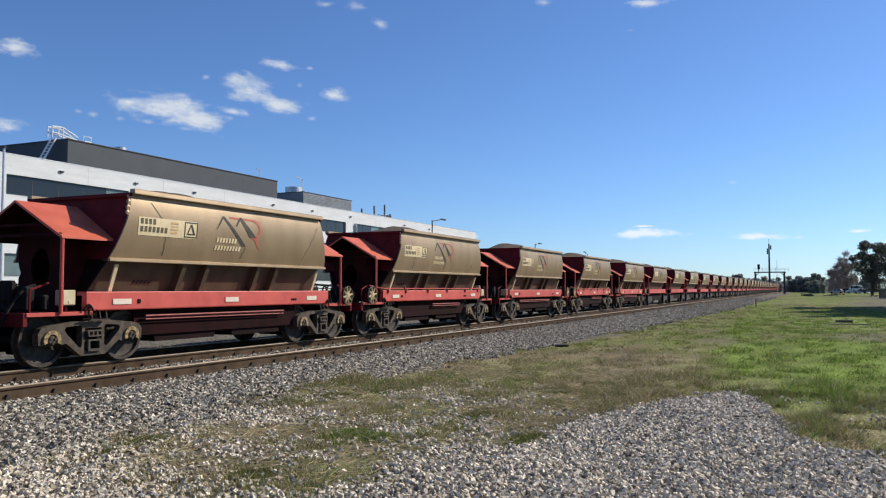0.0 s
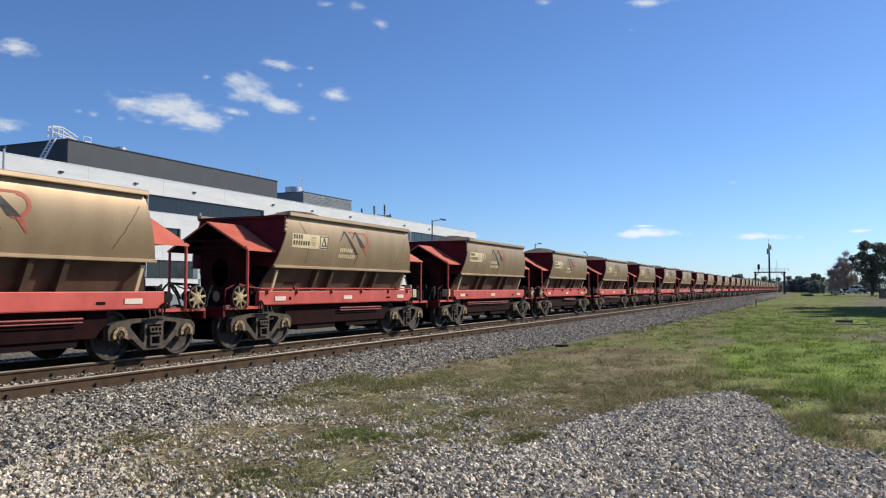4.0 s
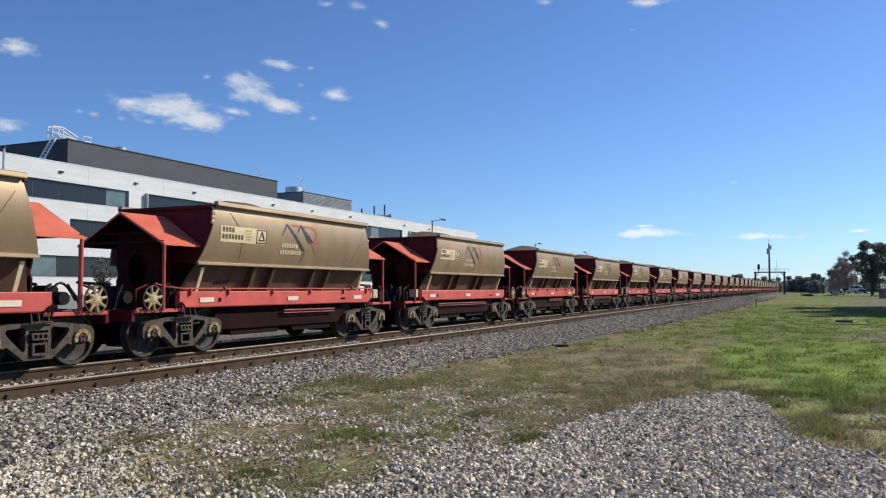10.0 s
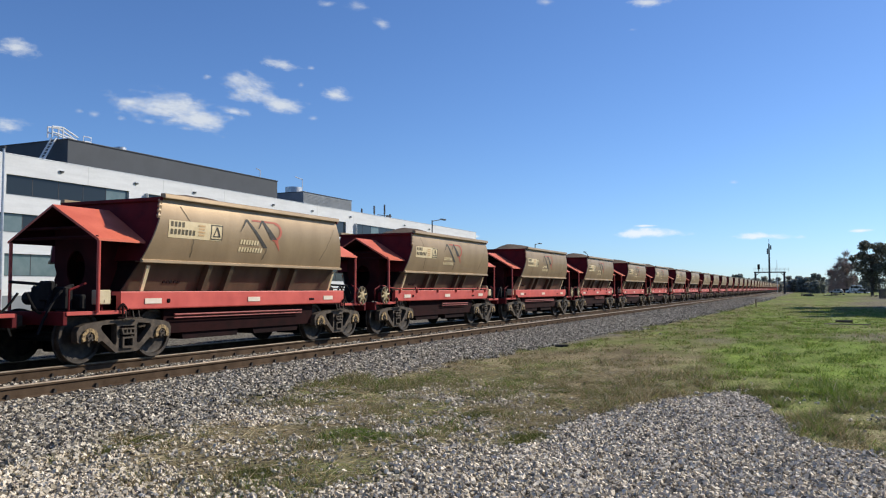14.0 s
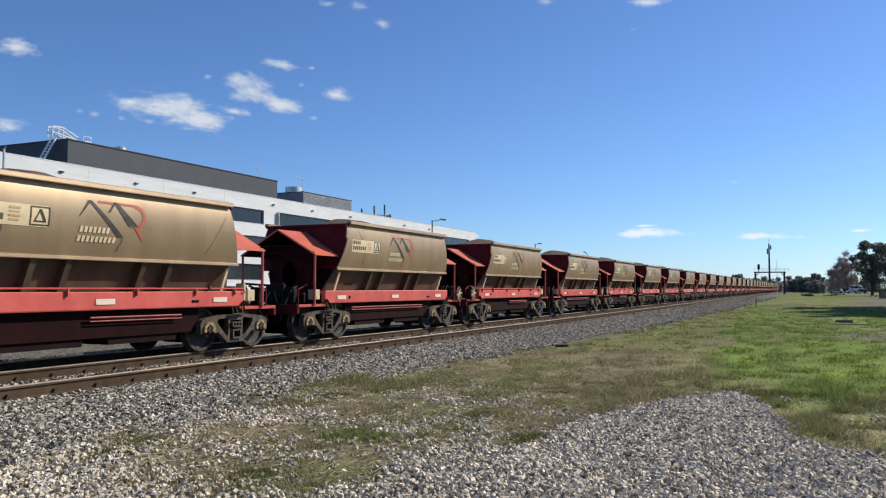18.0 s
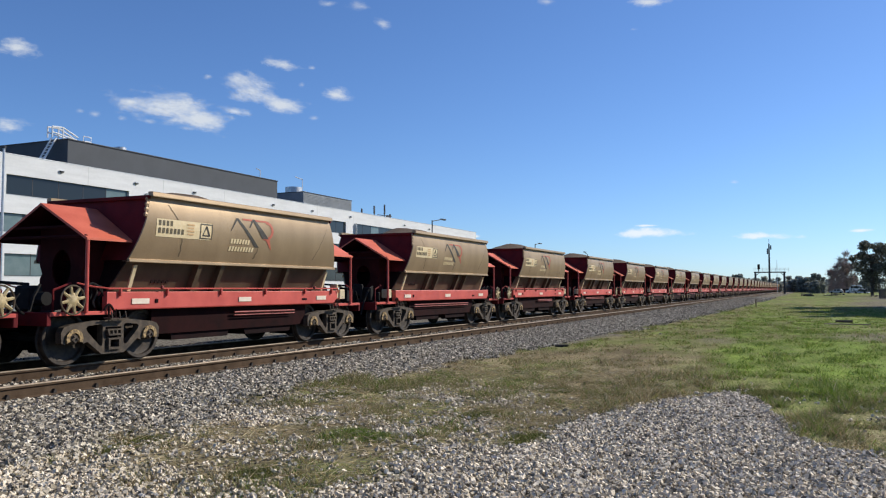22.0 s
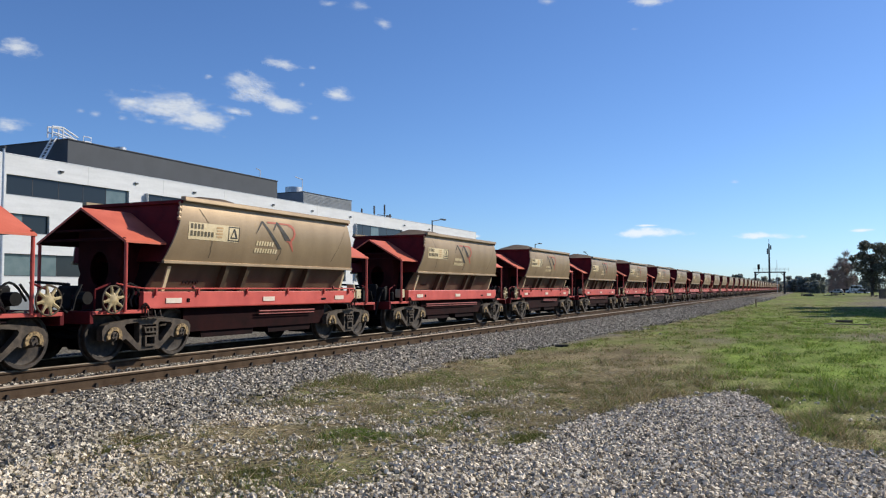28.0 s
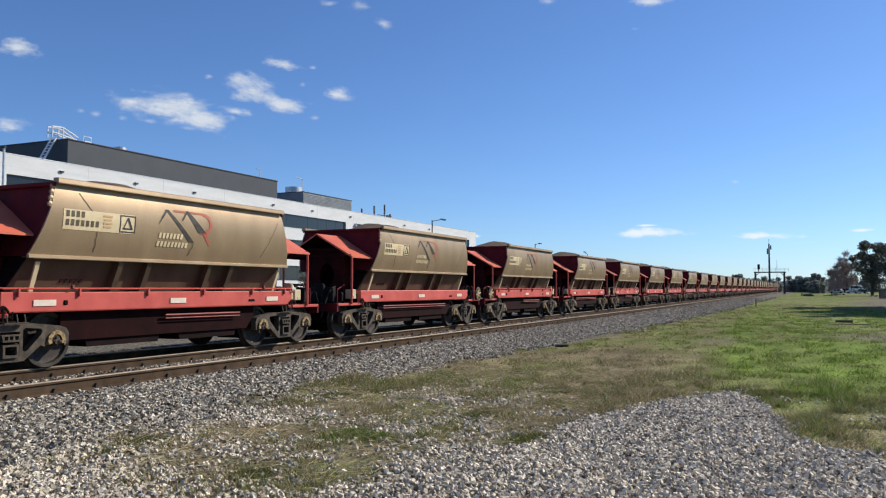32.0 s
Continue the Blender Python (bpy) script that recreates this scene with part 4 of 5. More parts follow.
    g = [[(x, y, 2.92 + max(0, 1 - (y / 1.3) ** 2) * (0.14 + 0.33 * math.exp(-((x + 1.0) / 0.95) ** 2) + 0.12 * math.exp(-((x - 1.7) / 0.8) ** 2)) + 0.05 * noise.noise((x * 2, y * 2, 1.0 if kind == "a" else 7.0))) for y in np.linspace(-1.32, 1.32, 13)] for x in np.linspace(-3.05, 3.05, 33)]
    slab(bm, g, (0, 0, -0.1))
    part("ore_load", bm, M_ORE, t, "dark brown iron ore heaped in the hopper", True)
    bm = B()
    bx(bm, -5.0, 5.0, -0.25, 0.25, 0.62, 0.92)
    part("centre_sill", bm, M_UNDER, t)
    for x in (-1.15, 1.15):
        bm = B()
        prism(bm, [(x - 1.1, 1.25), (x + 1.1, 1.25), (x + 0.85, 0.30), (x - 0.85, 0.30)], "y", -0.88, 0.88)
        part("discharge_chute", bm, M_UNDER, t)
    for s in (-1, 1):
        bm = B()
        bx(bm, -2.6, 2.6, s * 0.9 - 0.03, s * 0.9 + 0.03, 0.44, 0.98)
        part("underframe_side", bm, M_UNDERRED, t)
    bm = B()
    rod(bm, (1.9, -0.5, 0.45), (2.5, -0.5, 0.45), 0.16, 12)
    part("air_reservoir", bm, M_BLACK, t, smooth=True)
    # bogies
    for e in (-1, 1):
        bm_x = e * TC / 2
        part("bolster", ME["bolster"], None, t, at=pose(bm_x, 0, 0))
        part("brake_rigging", ME["shade_block"], None, t, at=pose(bm_x, 0, 0))
        for s in (-1, 1):
            fr = part("bogie_sideframe", ME["sideframe"], None, t, "dusty cast steel bogie side frame", at=pose(bm_x, s * 0.985, 0, 0, 0, 0 if s < 0 else 180))
            part("bolster_end", ME["plank"], None, fr)
            for k in (-1, 1):
                part("bearing_adapter", ME["adapter"], None, fr, "ochre dusted bearing adapter", at=pose(k * WB / 2, 0, RW)) if s < 0 else None
            for k in (-0.12, 0.12):
                part("spring", ME["spring"], None, fr, at=pose(k, 0, 0)) if s < 0 else None
        for k in (-1, 1):
            ws = part("wheelset", ME["axle"], None, t, at=pose(bm_x + k * WB / 2, 0, RW))
            for s in (-1, 1):
                part("wheel", ME["wheel"], None, ws, at=pose(0, s * 0.79, 0, 0, 0, 0 if s < 0 else 180))
                if s > 0:
                    continue
                part("bearing_cap", ME["cap"], None, ws, "dusty steel bearing end cap with bolts", at=pose(0, s * 0.985, 0, 0, 0, 0 if s < 0 else 180))
    return t


def build_far_wagon():
    """The wagons far ahead, only ever seen from a distance: the same shell with fewer pieces."""
    t = thing("hopper_wagon", "distant dusty khaki ore hopper wagon with red frame", "hopper wagon", "ore train wagons")
    lip = [(1.30, 3.138, 3.09), (1.402, 3.128, 3.09), (1.41, 3.05, 3.09), (1.305, 3.044, 3.076)]
    foot = [(1.20, 1.89, 3.475), (1.25, 1.862, 3.485), (1.25, 1.82, 3.485), (1.12, 1.815, 3.47)]
    prof = lip + [(hw(z), z, hl(z)) for z in HZ[1:-1]] + foot
    for s in (-1, 1):
        bm = B()
        slab(bm, [[(x * e, s * w, z) for e in (-1, 1)] for w, z, x in prof], (0, -s * 0.03, 0))
        part("side_panel", bm, M_BODY, t)
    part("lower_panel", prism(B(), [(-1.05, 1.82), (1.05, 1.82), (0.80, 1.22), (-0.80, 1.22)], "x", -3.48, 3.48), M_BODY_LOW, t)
    part("sill_beam", prism(B(), [(-1.10, 0.94), (-0.98, 0.94), (-0.98, 1.2), (0.98, 1.2), (0.98, 0.94), (1.10, 0.94), (1.10, 1.27), (-1.10, 1.27)], "x", -3.84, 3.84), M_RED, t)
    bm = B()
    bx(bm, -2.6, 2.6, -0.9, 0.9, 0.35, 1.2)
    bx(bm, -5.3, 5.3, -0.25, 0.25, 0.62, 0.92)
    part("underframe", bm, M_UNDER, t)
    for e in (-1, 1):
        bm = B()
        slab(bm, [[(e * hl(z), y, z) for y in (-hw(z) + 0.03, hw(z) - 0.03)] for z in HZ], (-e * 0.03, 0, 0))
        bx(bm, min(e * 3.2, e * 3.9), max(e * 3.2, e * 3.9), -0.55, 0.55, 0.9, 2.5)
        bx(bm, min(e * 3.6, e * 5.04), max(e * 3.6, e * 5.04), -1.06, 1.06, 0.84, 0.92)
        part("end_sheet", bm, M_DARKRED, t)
        bm = B()
        x0, x1 = sorted((e * 3.1, e * 4.44))
        prism(bm, [(-1.17, 2.17), (-1.17, 2.205), (0, 2.86), (1.17, 2.205), (1.17, 2.17), (0, 2.815)], "x", x0, x1)
        part("canopy_sheet", bm, M_ORANGE, t)
        bm = B()
        for k in (-1, 1):
            for s in (-1, 1):
                rod(bm, (e * TC / 2 + k * WB / 2, s * 0.73, RW), (e * TC / 2 + k * WB / 2, s * 0.86, RW), RW, 14)
                bx(bm, e * TC / 2 - 0.9, e * TC / 2 + 0.9, s * 1.05 - 0.05, s * 1.05 + 0.05, 0.3, 0.7)
        part("bogie", bm, M_WHEEL, t)
    s = -1
    bm = B()
    for i in range(4):
        za, zb = 2.65 - i * 0.085, 2.65 - (i + 1) * 0.085
        bm.faces.new([bm.verts.new(on_side(x, z, s, 0.02)) for x, z in ((-2.95, za), (-1.42, za), (-1.42, zb), (-2.95, zb))])
    part("number_panel", bm, M_CREAM, t, "cream number panel")
    bm = B()
    band(bm, -0.66, 2.80, -0.96, 2.53, 0.06, 0.02, s, 0.02)
    band(bm, -0.665, 2.80, -0.02, 2.17, 0.09, 0.20, s, 0.02)
    band(bm, -0.075, 2.83, 0.40, 2.43, 0.09, 0.26, s, 0.02)
    part("mountain_mark", bm, M_LOGOGREY, t, "charcoal mountain outline mark")
    for e in (-1, 1):
        part("canopy_post", ME["post"], None, t, at=pose(e * 4.395, -1.13, 0))
    bm = B()
    g = [[(x, y, 2.90 + max(0, 1 - (y / 1.3) ** 2) * (0.16 + 0.33 * math.exp(-((x + 1.0) / 0.95) ** 2) + 0.12 * math.exp(-((x - 1.7) / 0.8) ** 2))) for y in np.linspace(-1.32, 1.32, 7)] for x in np.linspace(-3.05, 3.05, 15)]
    slab(bm, g, (0, 0, -0.1))
    part("ore_load", bm, M_ORE, t, "dark brown iron ore heaped in the hopper", True)
    return t


# places of the wagon centres along the track at the start
X_A0 = 13.974
TRAIN = []


def build_train():
    a, b, far = build_wagon("a"), build_wagon("b"), build_far_wagon()
    used = set()
    for j in range(-38, 46):
        pair, odd = divmod(j, 2)
        x = X_A0 + pair * (P_NEAR + P_FAR) + (P_NEAR if odd else 0)
        src = (b if odd else a) if j < 5 else far
        m = pose(x, YC, 0)
        if src in used:
            ob = copy_thing(src, m)
        else:
            used.add(src)
            src.matrix_basis = m
            ob = src
        TRAIN.append((ob, x, j < 5))


build_train()


SLACK_T = (0, 1, 2, 3, 6, 7, 8, 9, 10, 11, 12, 13, 14, 17, 18, 19, 20, 21, 22, 23, 24, 25, 28, 29, 30, 31, 32)
SLACK_D = (0, -0.146, -0.207, -0.206, -0.021, 0.05, 0.065, 0.071, 0.208, 0.286, 0.354, -0.106, -0.027, 0.049, 0.059, 0.053, 0.029, 0.015, -0.009, -0.066, -0.12, -0.194, -0.051, -0.082, -0.124, -0.106, -0.016)


def travelled(t):
    u = (t - 16) / 16
    return float(np.interp(t, SLACK_T, SLACK_D)) + 221.1285 + u * (200.1729 + u * (-22.0704 + u * (-0.8645 + u * (2.2581 + u * (0.363 - 1.6469 * u))))) - TRAVEL0


TRAVEL0 = 0.0
TRAVEL0 = travelled(0.0)
# ---- buildings ----


def window(name, parent, x0, x1, y, z0, z1, pale=()):
    """A recessed strip window: frame, sill and panes between mullions."""
    w = part(name, bx(B(), x0, x1, y + 0.28, y + 0.32, z0, z1), M_DARKMETAL, parent, "dark recessed strip window")
    n = max(1, round((x1 - x0) / 2.9))
    for i in range(n):
        a, b = x0 + (x1 - x0) * i / n, x0 + (x1 - x0) * (i + 1) / n
        part("pane", bx(B(), a + 0.04, b - 0.04, y + 0.255, y + 0.275, z0 + 0.06, z1 - 0.06), M_PALEGLASS if i in pale else M_GLASS, w)
        if i:
            part("mullion", bx(B(), a - 0.03, a + 0.03, y + 0.235, y + 0.28, z0, z1), M_DARKMETAL, w)
    part("window_sill", bx(B(), x0, x1, y - 0.03, y + 0.28, z0 - 0.05, z0), M_GALV, w)
    part("sun_hood", bx(B(), x0 - 0.1, x0 - 0.02, y - 0.45, y + 0.0, z0 + 0.1, z1), M_GALV, w) if x0 > 60 else None
    return w


def build_offices():
    t = thing("office_building", "white precast office building with dark strip windows and charcoal rooftop plant", "building", "", pose(0, 0, 0))
    y, yb = 70.0, 71.0
    x_lo, x_hi = 40.0, 172.0
    rows = [(2.54, 4.71, [(40.0, 50.2), (52.4, 67.6), (70.1, 92.5), (95.6, 114.6), (117.5, 135.0), (137.8, 168)]),
            (6.78, 8.62, [(40.0, 57.3), (59.8, 76), (79, 95.5), (98, 114.6), (117.5, 135), (138, 168)]),
            (10.41, 12.36, [(40.0, 50.2), (52.4, 67.7), (70.2, 92.5), (95.6, 114.6), (117.5, 135.0), (137.8, 168)])]
    zs = [-0.6]
    for z0, z1, wins in rows:
        zs += [z0, z1]
    zs.append(14.3)
    # spandrel bands, each of cast panels with open joints
    for a, b in ((zs[0], zs[1]), (zs[2], zs[3]), (zs[4], zs[5]), (zs[6], zs[7])):
        x = x_lo
        while x < x_hi - 0.1:
            x2 = min(x + 11.0, x_hi)
            part("wall_panel", bx(B(), x + 0.012, x2 - 0.012, y, yb, a, b), M_PANEL, t)
            x = x2
        part("joint_strip", bx(B(), x_lo, x_hi, y + 0.03, yb - 0.03, a + 0.01, b - 0.01), M_DARKMETAL, t)
    for k, (z0, z1, wins) in enumerate(rows):
        prev = x_lo
        for i, (a, b) in enumerate(wins):
            if a > prev + 0.05:
                part("wall_pier", bx(B(), prev, a, y + 0.002, yb, z0, z1), M_PANEL, t)
            window("window", t, a, b, y, z0, z1, {(2, 1): (4,), (2, 4): (2,), (0, 1): (0, 1), (0, 2): (3,), (1, 0): (4,)}.get((k, i), ()))
            prev = b
        part("wall_pier", bx(B(), prev, x_hi, y + 0.002, yb, z0, z1), M_PANEL, t)
    part("end_wall", bx(B(), x_hi - 0.4, x_hi, yb, 96, -0.6, 14.3), M_PANEL, t)
    part("back_wall", bx(B(), x_lo, x_hi, 96, 96.4, -0.6, 14.3), M_PANEL, t)
    part("side_wall", bx(B(), x_lo - 0.4, x_lo, y, 96, -0.6, 14.3), M_PANEL, t)
    part("parapet_cap", bx(B(), x_lo, x_hi, y - 0.04, yb + 0.04, 14.3, 14.38), M_GALV, t)
    part("roof", bx(B(), x_lo, x_hi - 0.4, yb, 96, 13.6, 13.8), M_GREYCLAD, t)
    # rooftop plant rooms
    pl = part("plant_room", bx(B(), 62.7, 101.0, 74.0, 86.0, 13.8, 17.75), M_CHAR, t, "charcoal clad rooftop plant room")
    part("roof_edge", bx(B(), 62.6, 101.1, 73.9, 86.1, 17.75, 17.85), M_DARKMETAL, pl)
    p2 = part("plant_screen", bx(B(), 108.0, 123.0, 74.0, 83.0, 13.8, 16.9), M_GREYCLAD, t, "grey louvred plant screen")
    for i in range(10):
        z = 14.5 + i * 0.23
        part("louvre", bx(B(), 108.1, 122.9, 73.94, 74.0, z, z + 0.07), M_GREYCLAD, p2)
    part("screen_edge", bx(B(), 107.95, 123.05, 73.9, 83.0, 16.9, 17.0), M_DARKMETAL, p2)
    # small rooftop pieces
    for px, r, h, z in ((113.8, 1.4, 1.6, 17.0), (116.4, 0.7, 1.2, 17.0)):
        part("exhaust_fan", rod(B(), (px, 80, 14), (px, 80, z + h), r, 14), M_GALV, t, smooth=True)
    part("roof_vent", rod(B(), (73.8, 78.0, 17.7), (73.8, 78.0, 18.9), 0.75, 12), M_GALV, t, smooth=True)
    bm = B()
    for a in (0, 1.1):
        rod(bm, (66.5 + a, 76, 17.8), (66.5 + a, 76, 18.9), 0.05, 6)
    rod(bm, (66.5, 76, 18.9), (67.6, 76, 18.9), 0.05, 6)
    bx(bm, 66.6, 67.5, 75.9, 76.6, 17.8, 18.4)
    part("roof_hatch", bm, M_WHITEMETAL, t)
    # ship's ladder with hoops
    lad = part("roof_ladder", B(), M_WHITEMETAL, t, "white rooftop ladder with handrails")
    a, b = Vector((60.2, 75.6, 14.0)), Vector((62.5, 75.6, 18.0))
    for dy in (0.0, 0.75):
        part("stringer", rod(B(), a + Vector((0, dy, 0)), b + Vector((0, dy, 0)), 0.10, 6), M_WHITEMETAL, lad)
    for i in range(11):
        c = a.lerp(b, (i + 0.5) / 11)
        part("rung", rod(B(), c, c + Vector((0, 0.75, 0)), 0.06, 6), M_WHITEMETAL, lad)
    for dy in (0.0, 0.75):
        bm = B()
        rod(bm, (62.0, 75.6 + dy, 18.0), (62.0, 75.6 + dy, 19.2), 0.09, 6)
        rod(bm, (62.0, 75.6 + dy, 19.2), (63.4, 75.6 + dy, 19.3), 0.09, 6)
        rod(bm, (63.4, 75.6 + dy, 19.3), (65.4, 75.6 + dy, 18.5), 0.09, 6)
        rod(bm, (63.4, 75.6 + dy, 17.8), (63.4, 75.6 + dy, 19.3), 0.09, 6)
        rod(bm, (62.0, 75.6 + dy, 18.6), (65.2, 75.6 + dy, 18.2), 0.075, 6)
        part("handrail", bm, M_WHITEMETAL, lad)
    for x in (58.6, 68.7, 78.3, 94.6, 104.6, 116.0, 135.8, 146.8):
        sc = part("rain_scupper", bx(B(), x - 0.2, x + 0.2, 69.82, 70.0, 13.26, 13.42), M_DARKMETAL, t)
        part("scupper_hood", bx(B(), x - 0.24, x + 0.24, 69.78, 70.0, 13.43, 13.48), M_GALV, sc)
    for x, h in ((123.2, 1.4), (127.7, 2.3), (131.6, 2.9), (133.8, 1.3)):
        m = part("antenna_mast", rod(B(), (x, 72, 13.8), (x, 72, 14.1 + h), 0.09, 6), M_DARKMETAL, t)
        part("antenna", bx(B(), x - 0.15, x + 0.15, 71.9, 72.1, 13.9 + h * 0.45, 14.1 + h), M_DARKMETAL, m)
    bm = B()
    rod(bm, (129.0, 72, 14.9), (134.5, 72, 15.0), 0.07, 6)
    bx(bm, 132.5, 133.2, 71.8, 72.2, 14.3, 15.1)
    part("antenna_frame", bm, M_DARKMETAL, t)
    for x, d in ((116.4, -2.2), (104.6, -1.0)):
        bm = B()
        rod(bm, (x, 80, 16.9), (x, 80, 20.3), 0.07, 6)
        rod(bm, (x, 80, 20.3), (x + d, 80, 20.5), 0.07, 6)
        part("roof_light_pole", bm, M_GALV, t)
    # wall along the street before the building
    solid("retaining_wall", bx(B(), 30, 190, 58.0, 58.4, -0.7, 0.75), M_GREYCLAD, "low grey wall along the street", "wall", kind="structure")


M_PALEGLASS = material("blind_behind_glass", (0.10, 0.15, 0.155), (0.16, 0.21, 0.215), 1.0, 0.12, 0, 0.0)
build_offices()


def street_lamp(x, y, h, dx, dz):
    t = thing("street_lamp", "tall galvanised street lamp with a single bracket arm", "street lamp", "street lamps", pose(x, y, -0.6))
    part("pole", rod(B(), (0, 0, 0), (0, 0, h + 0.6), 0.11, 8, 0.07), M_DARKMETAL, t)
    part("arm", rod(B(), (0, 0, h + 0.5), (dx, 0, h + dz + 0.55), 0.05, 6), M_DARKMETAL, t)
    part("lantern", bx(B(), dx - 0.15, dx + 0.95, -0.17, 0.17, h + dz + 0.5, h + dz + 0.66, 0.03), M_DARKMETAL, t)
    return t


street_lamp(84.7, 40, 9.3, 2.7, 0.35)
street_lamp(123.5, 40, 8.5, 2.2, 0.2)
street_lamp(157.0, 40, 8.2, -2.4, 0.3)
sp = thing("sign_pole", "slim grey pole on the street before the offices", "pole", "", pose(45.4, 40, -0.6))
part("shaft", rod(B(), (0, 0, 0), (0, 0, 7.4), 0.07, 8), M_GALV, sp)
part("sign_plate", bx(B(), -0.3, 0.3, -0.1, -0.07, 2.6, 3.3), M_GALV, sp)
pole_t = thing("flag_pole", "slim pale metal pole before the office building", "pole", "", pose(29.75, 40, -0.6))
part("shaft", rod(B(), (0, 0, 0), (0, 0, 9.6), 0.09, 8, 0.06), M_GALV, pole_t)
part("cap", rod(B(), (0, 0, 9.6), (0, 0, 9.75), 0.11, 8), M_DARKMETAL, pole_t)

# ---- signal gantry and mast ----


def build_gantry():
    t = thing("signal_gantry", "dark steel signal gantry spanning the tracks", "signal gantry", "", pose(267, 0, 0))
    for y in (6.85, 15.1):
        part("gantry_leg", bx(B(), -0.25, 0.25, y - 0.27, y + 0.27, -0.5, 6.2, 0.02), M_DARKMETAL, t)
        part("knee_brace", rod(B(), (0, y, 5.2), (0, y + (1.1 if y < 10 else -1.1), 6.2), 0.1, 6), M_DARKMETAL, t)
    part("beam", bx(B(), -0.4, 0.4, 6.4, 15.5, 6.15, 6.5, 0.02), M_DARKMETAL, t)
    for z in (7.05, 7.55):
        part("guard_rail", rod(B(), (-0.4, 5.6, z), (-0.4, 15.5, z), 0.035, 6), M_GALV, t)
    for k in range(9):
        y = 5.6 + k * 9.9 / 8
        part("stanchion", rod(B(), (-0.4, y, 6.4), (-0.4, y, 7.55), 0.035, 6), M_GALV, t)
    s = part("signal_post", rod(B(), (-0.5, 14.1, 6.2), (-0.5, 14.1, 8.2), 0.1, 8), M_BLACK, t)
    part("signal_head", bx(B(), -0.75, -0.45, 13.75, 14.45, 7.2, 8.8, 0.05), M_BLACK, s)
    part("hood", bx(B(), -1.0, -0.7, 13.85, 14.35, 8.5, 8.6), M_BLACK, s)
    part("hood", bx(B(), -1.0, -0.7, 13.85, 14.35, 7.8, 7.9), M_BLACK, s)
    m = thing("radio_mast", "tall slim dark radio mast with side antennas", "mast", "", pose(285, 11.8, -0.5))
    part("shaft", rod(B(), (0, 0, 0), (0, 0, 16.6), 0.38, 10, 0.22), M_DARKMETAL, m)
    part("spike", rod(B(), (0, 0, 16.6), (0, 0, 18.0), 0.06, 6), M_DARKMETAL, m)
    part("antenna_panel", bx(B(), -0.3, 0.3, 0.3, 0.7, 13.2, 15.0), M_DARKMETAL, m)
    part("antenna_panel", bx(B(), -0.3, 0.3, -0.75, -0.35, 14.6, 16.0), M_DARKMETAL, m)
    n = thing("slim_mast", "thin grey pole behind the gantry", "mast", "", pose(300, 10.0, -0.5))
    part("shaft", rod(B(), (0, 0, 0), (0, 0, 11.6), 0.12, 6, 0.06), M_GALV, n)


build_gantry()

# ---- trees ----


def tree(x, y, h, spread, base=0.3, seed=0, leaves=5000, label="dark green eucalypt tree with a broken crown", bare=False, z=-0.6, leaf=0.35, crown=None, low=False):
    rng = np.random.RandomState(seed)
    t = thing("bare_tree" if bare else "tree", label, "tree", "trees", pose(x, y, z))
    bm = B()
    top = h * (0.62 if not bare else 0.5)
    lean = rng.randn(2) * 0.04 * h
    rod(bm, (0, 0, 0), (lean[0] * 0.4, lean[1] * 0.4, top * 0.5), 0.028 * h, 8, 0.02 * h)
    rod(bm, (lean[0] * 0.4, lean[1] * 0.4, top * 0.5), (lean[0], lean[1], top), 0.02 * h, 8, 0.009 * h)
    tips = []
    nl = (12 if low is True else 32) if not bare else 22
    for k in range(nl):
        a = k * 2.4 + rng.rand()
        z0 = top * (0.22 + 0.72 * k / nl)
        r = spread * (0.2 + 0.75 * rng.rand())
        z1 = min(h * 0.93, z0 + h * (0.15 + 0.3 * rng.rand()))
        s = Vector((lean[0] * 0.7, lean[1] * 0.7, z0))
        e = Vector((lean[0] + r * math.cos(a), lean[1] + r * math.sin(a), z1))
        rod(bm, s, e, (0.004 if bare else 0.009) * h, 6, (0.001 if bare else 0.003) * h)
        tips.append(e)
    part("trunk", bm, M_BARK, t)
    tips.append(Vector((lean[0], lean[1], h * 0.9)))
    c = np.array([tuple(p) for p in tips])
    n = leaves
    pick = rng.randint(0, len(c), n)
    rad = spread * (0.13 + 0.2 * rng.rand(len(c)))
    d = rng.randn(n, 3)
    d /= np.linalg.norm(d, axis=1)[:, None]
    p = c[pick] + d * (rad[pick] * rng.rand(n) ** 0.45)[:, None] * np.array([1, 1, 0.75])
    if low:
        k = rng.rand(n) < (0.45 if low is True else low)
        p[k, 2] *= rng.rand(k.sum())
    p[:, 2] = np.clip(p[:, 2], h * base + leaf * 0.3, h)
    if bare:
        q = p + rng.randn(n, 3) * leaf * 2.2
        w = rng.randn(n, 3) * 0.012 * h / 8
        v = np.stack([p - w, p + w, q], 1)
    else:
        u, w = rng.randn(n, 3), rng.randn(n, 3)
        u *= (leaf * (0.5 + rng.rand(n)) / np.linalg.norm(u, axis=1))[:, None]
        w *= (leaf * 0.5 / np.linalg.norm(w, axis=1))[:, None]
        v = np.stack([p - u * 0.5, p + w, p + u * 0.5, p - w], 1)
    k = v.shape[1]
    me = raw_mesh("crown", v.reshape(-1, 3), np.arange(n * k), k, M_TWIG if bare else crown or M_LEAF)
    part("crown", me, None, t)
    return t


tree(200, -12.6, 12.5, 5.4, 0.10, 1, 13000, "large dark eucalypt at the edge of the reserve", low=0.22)
tree(206, -20, 13.5, 6.5, 0.14, 2, 12000, "large dark eucalypt at the edge of the reserve")
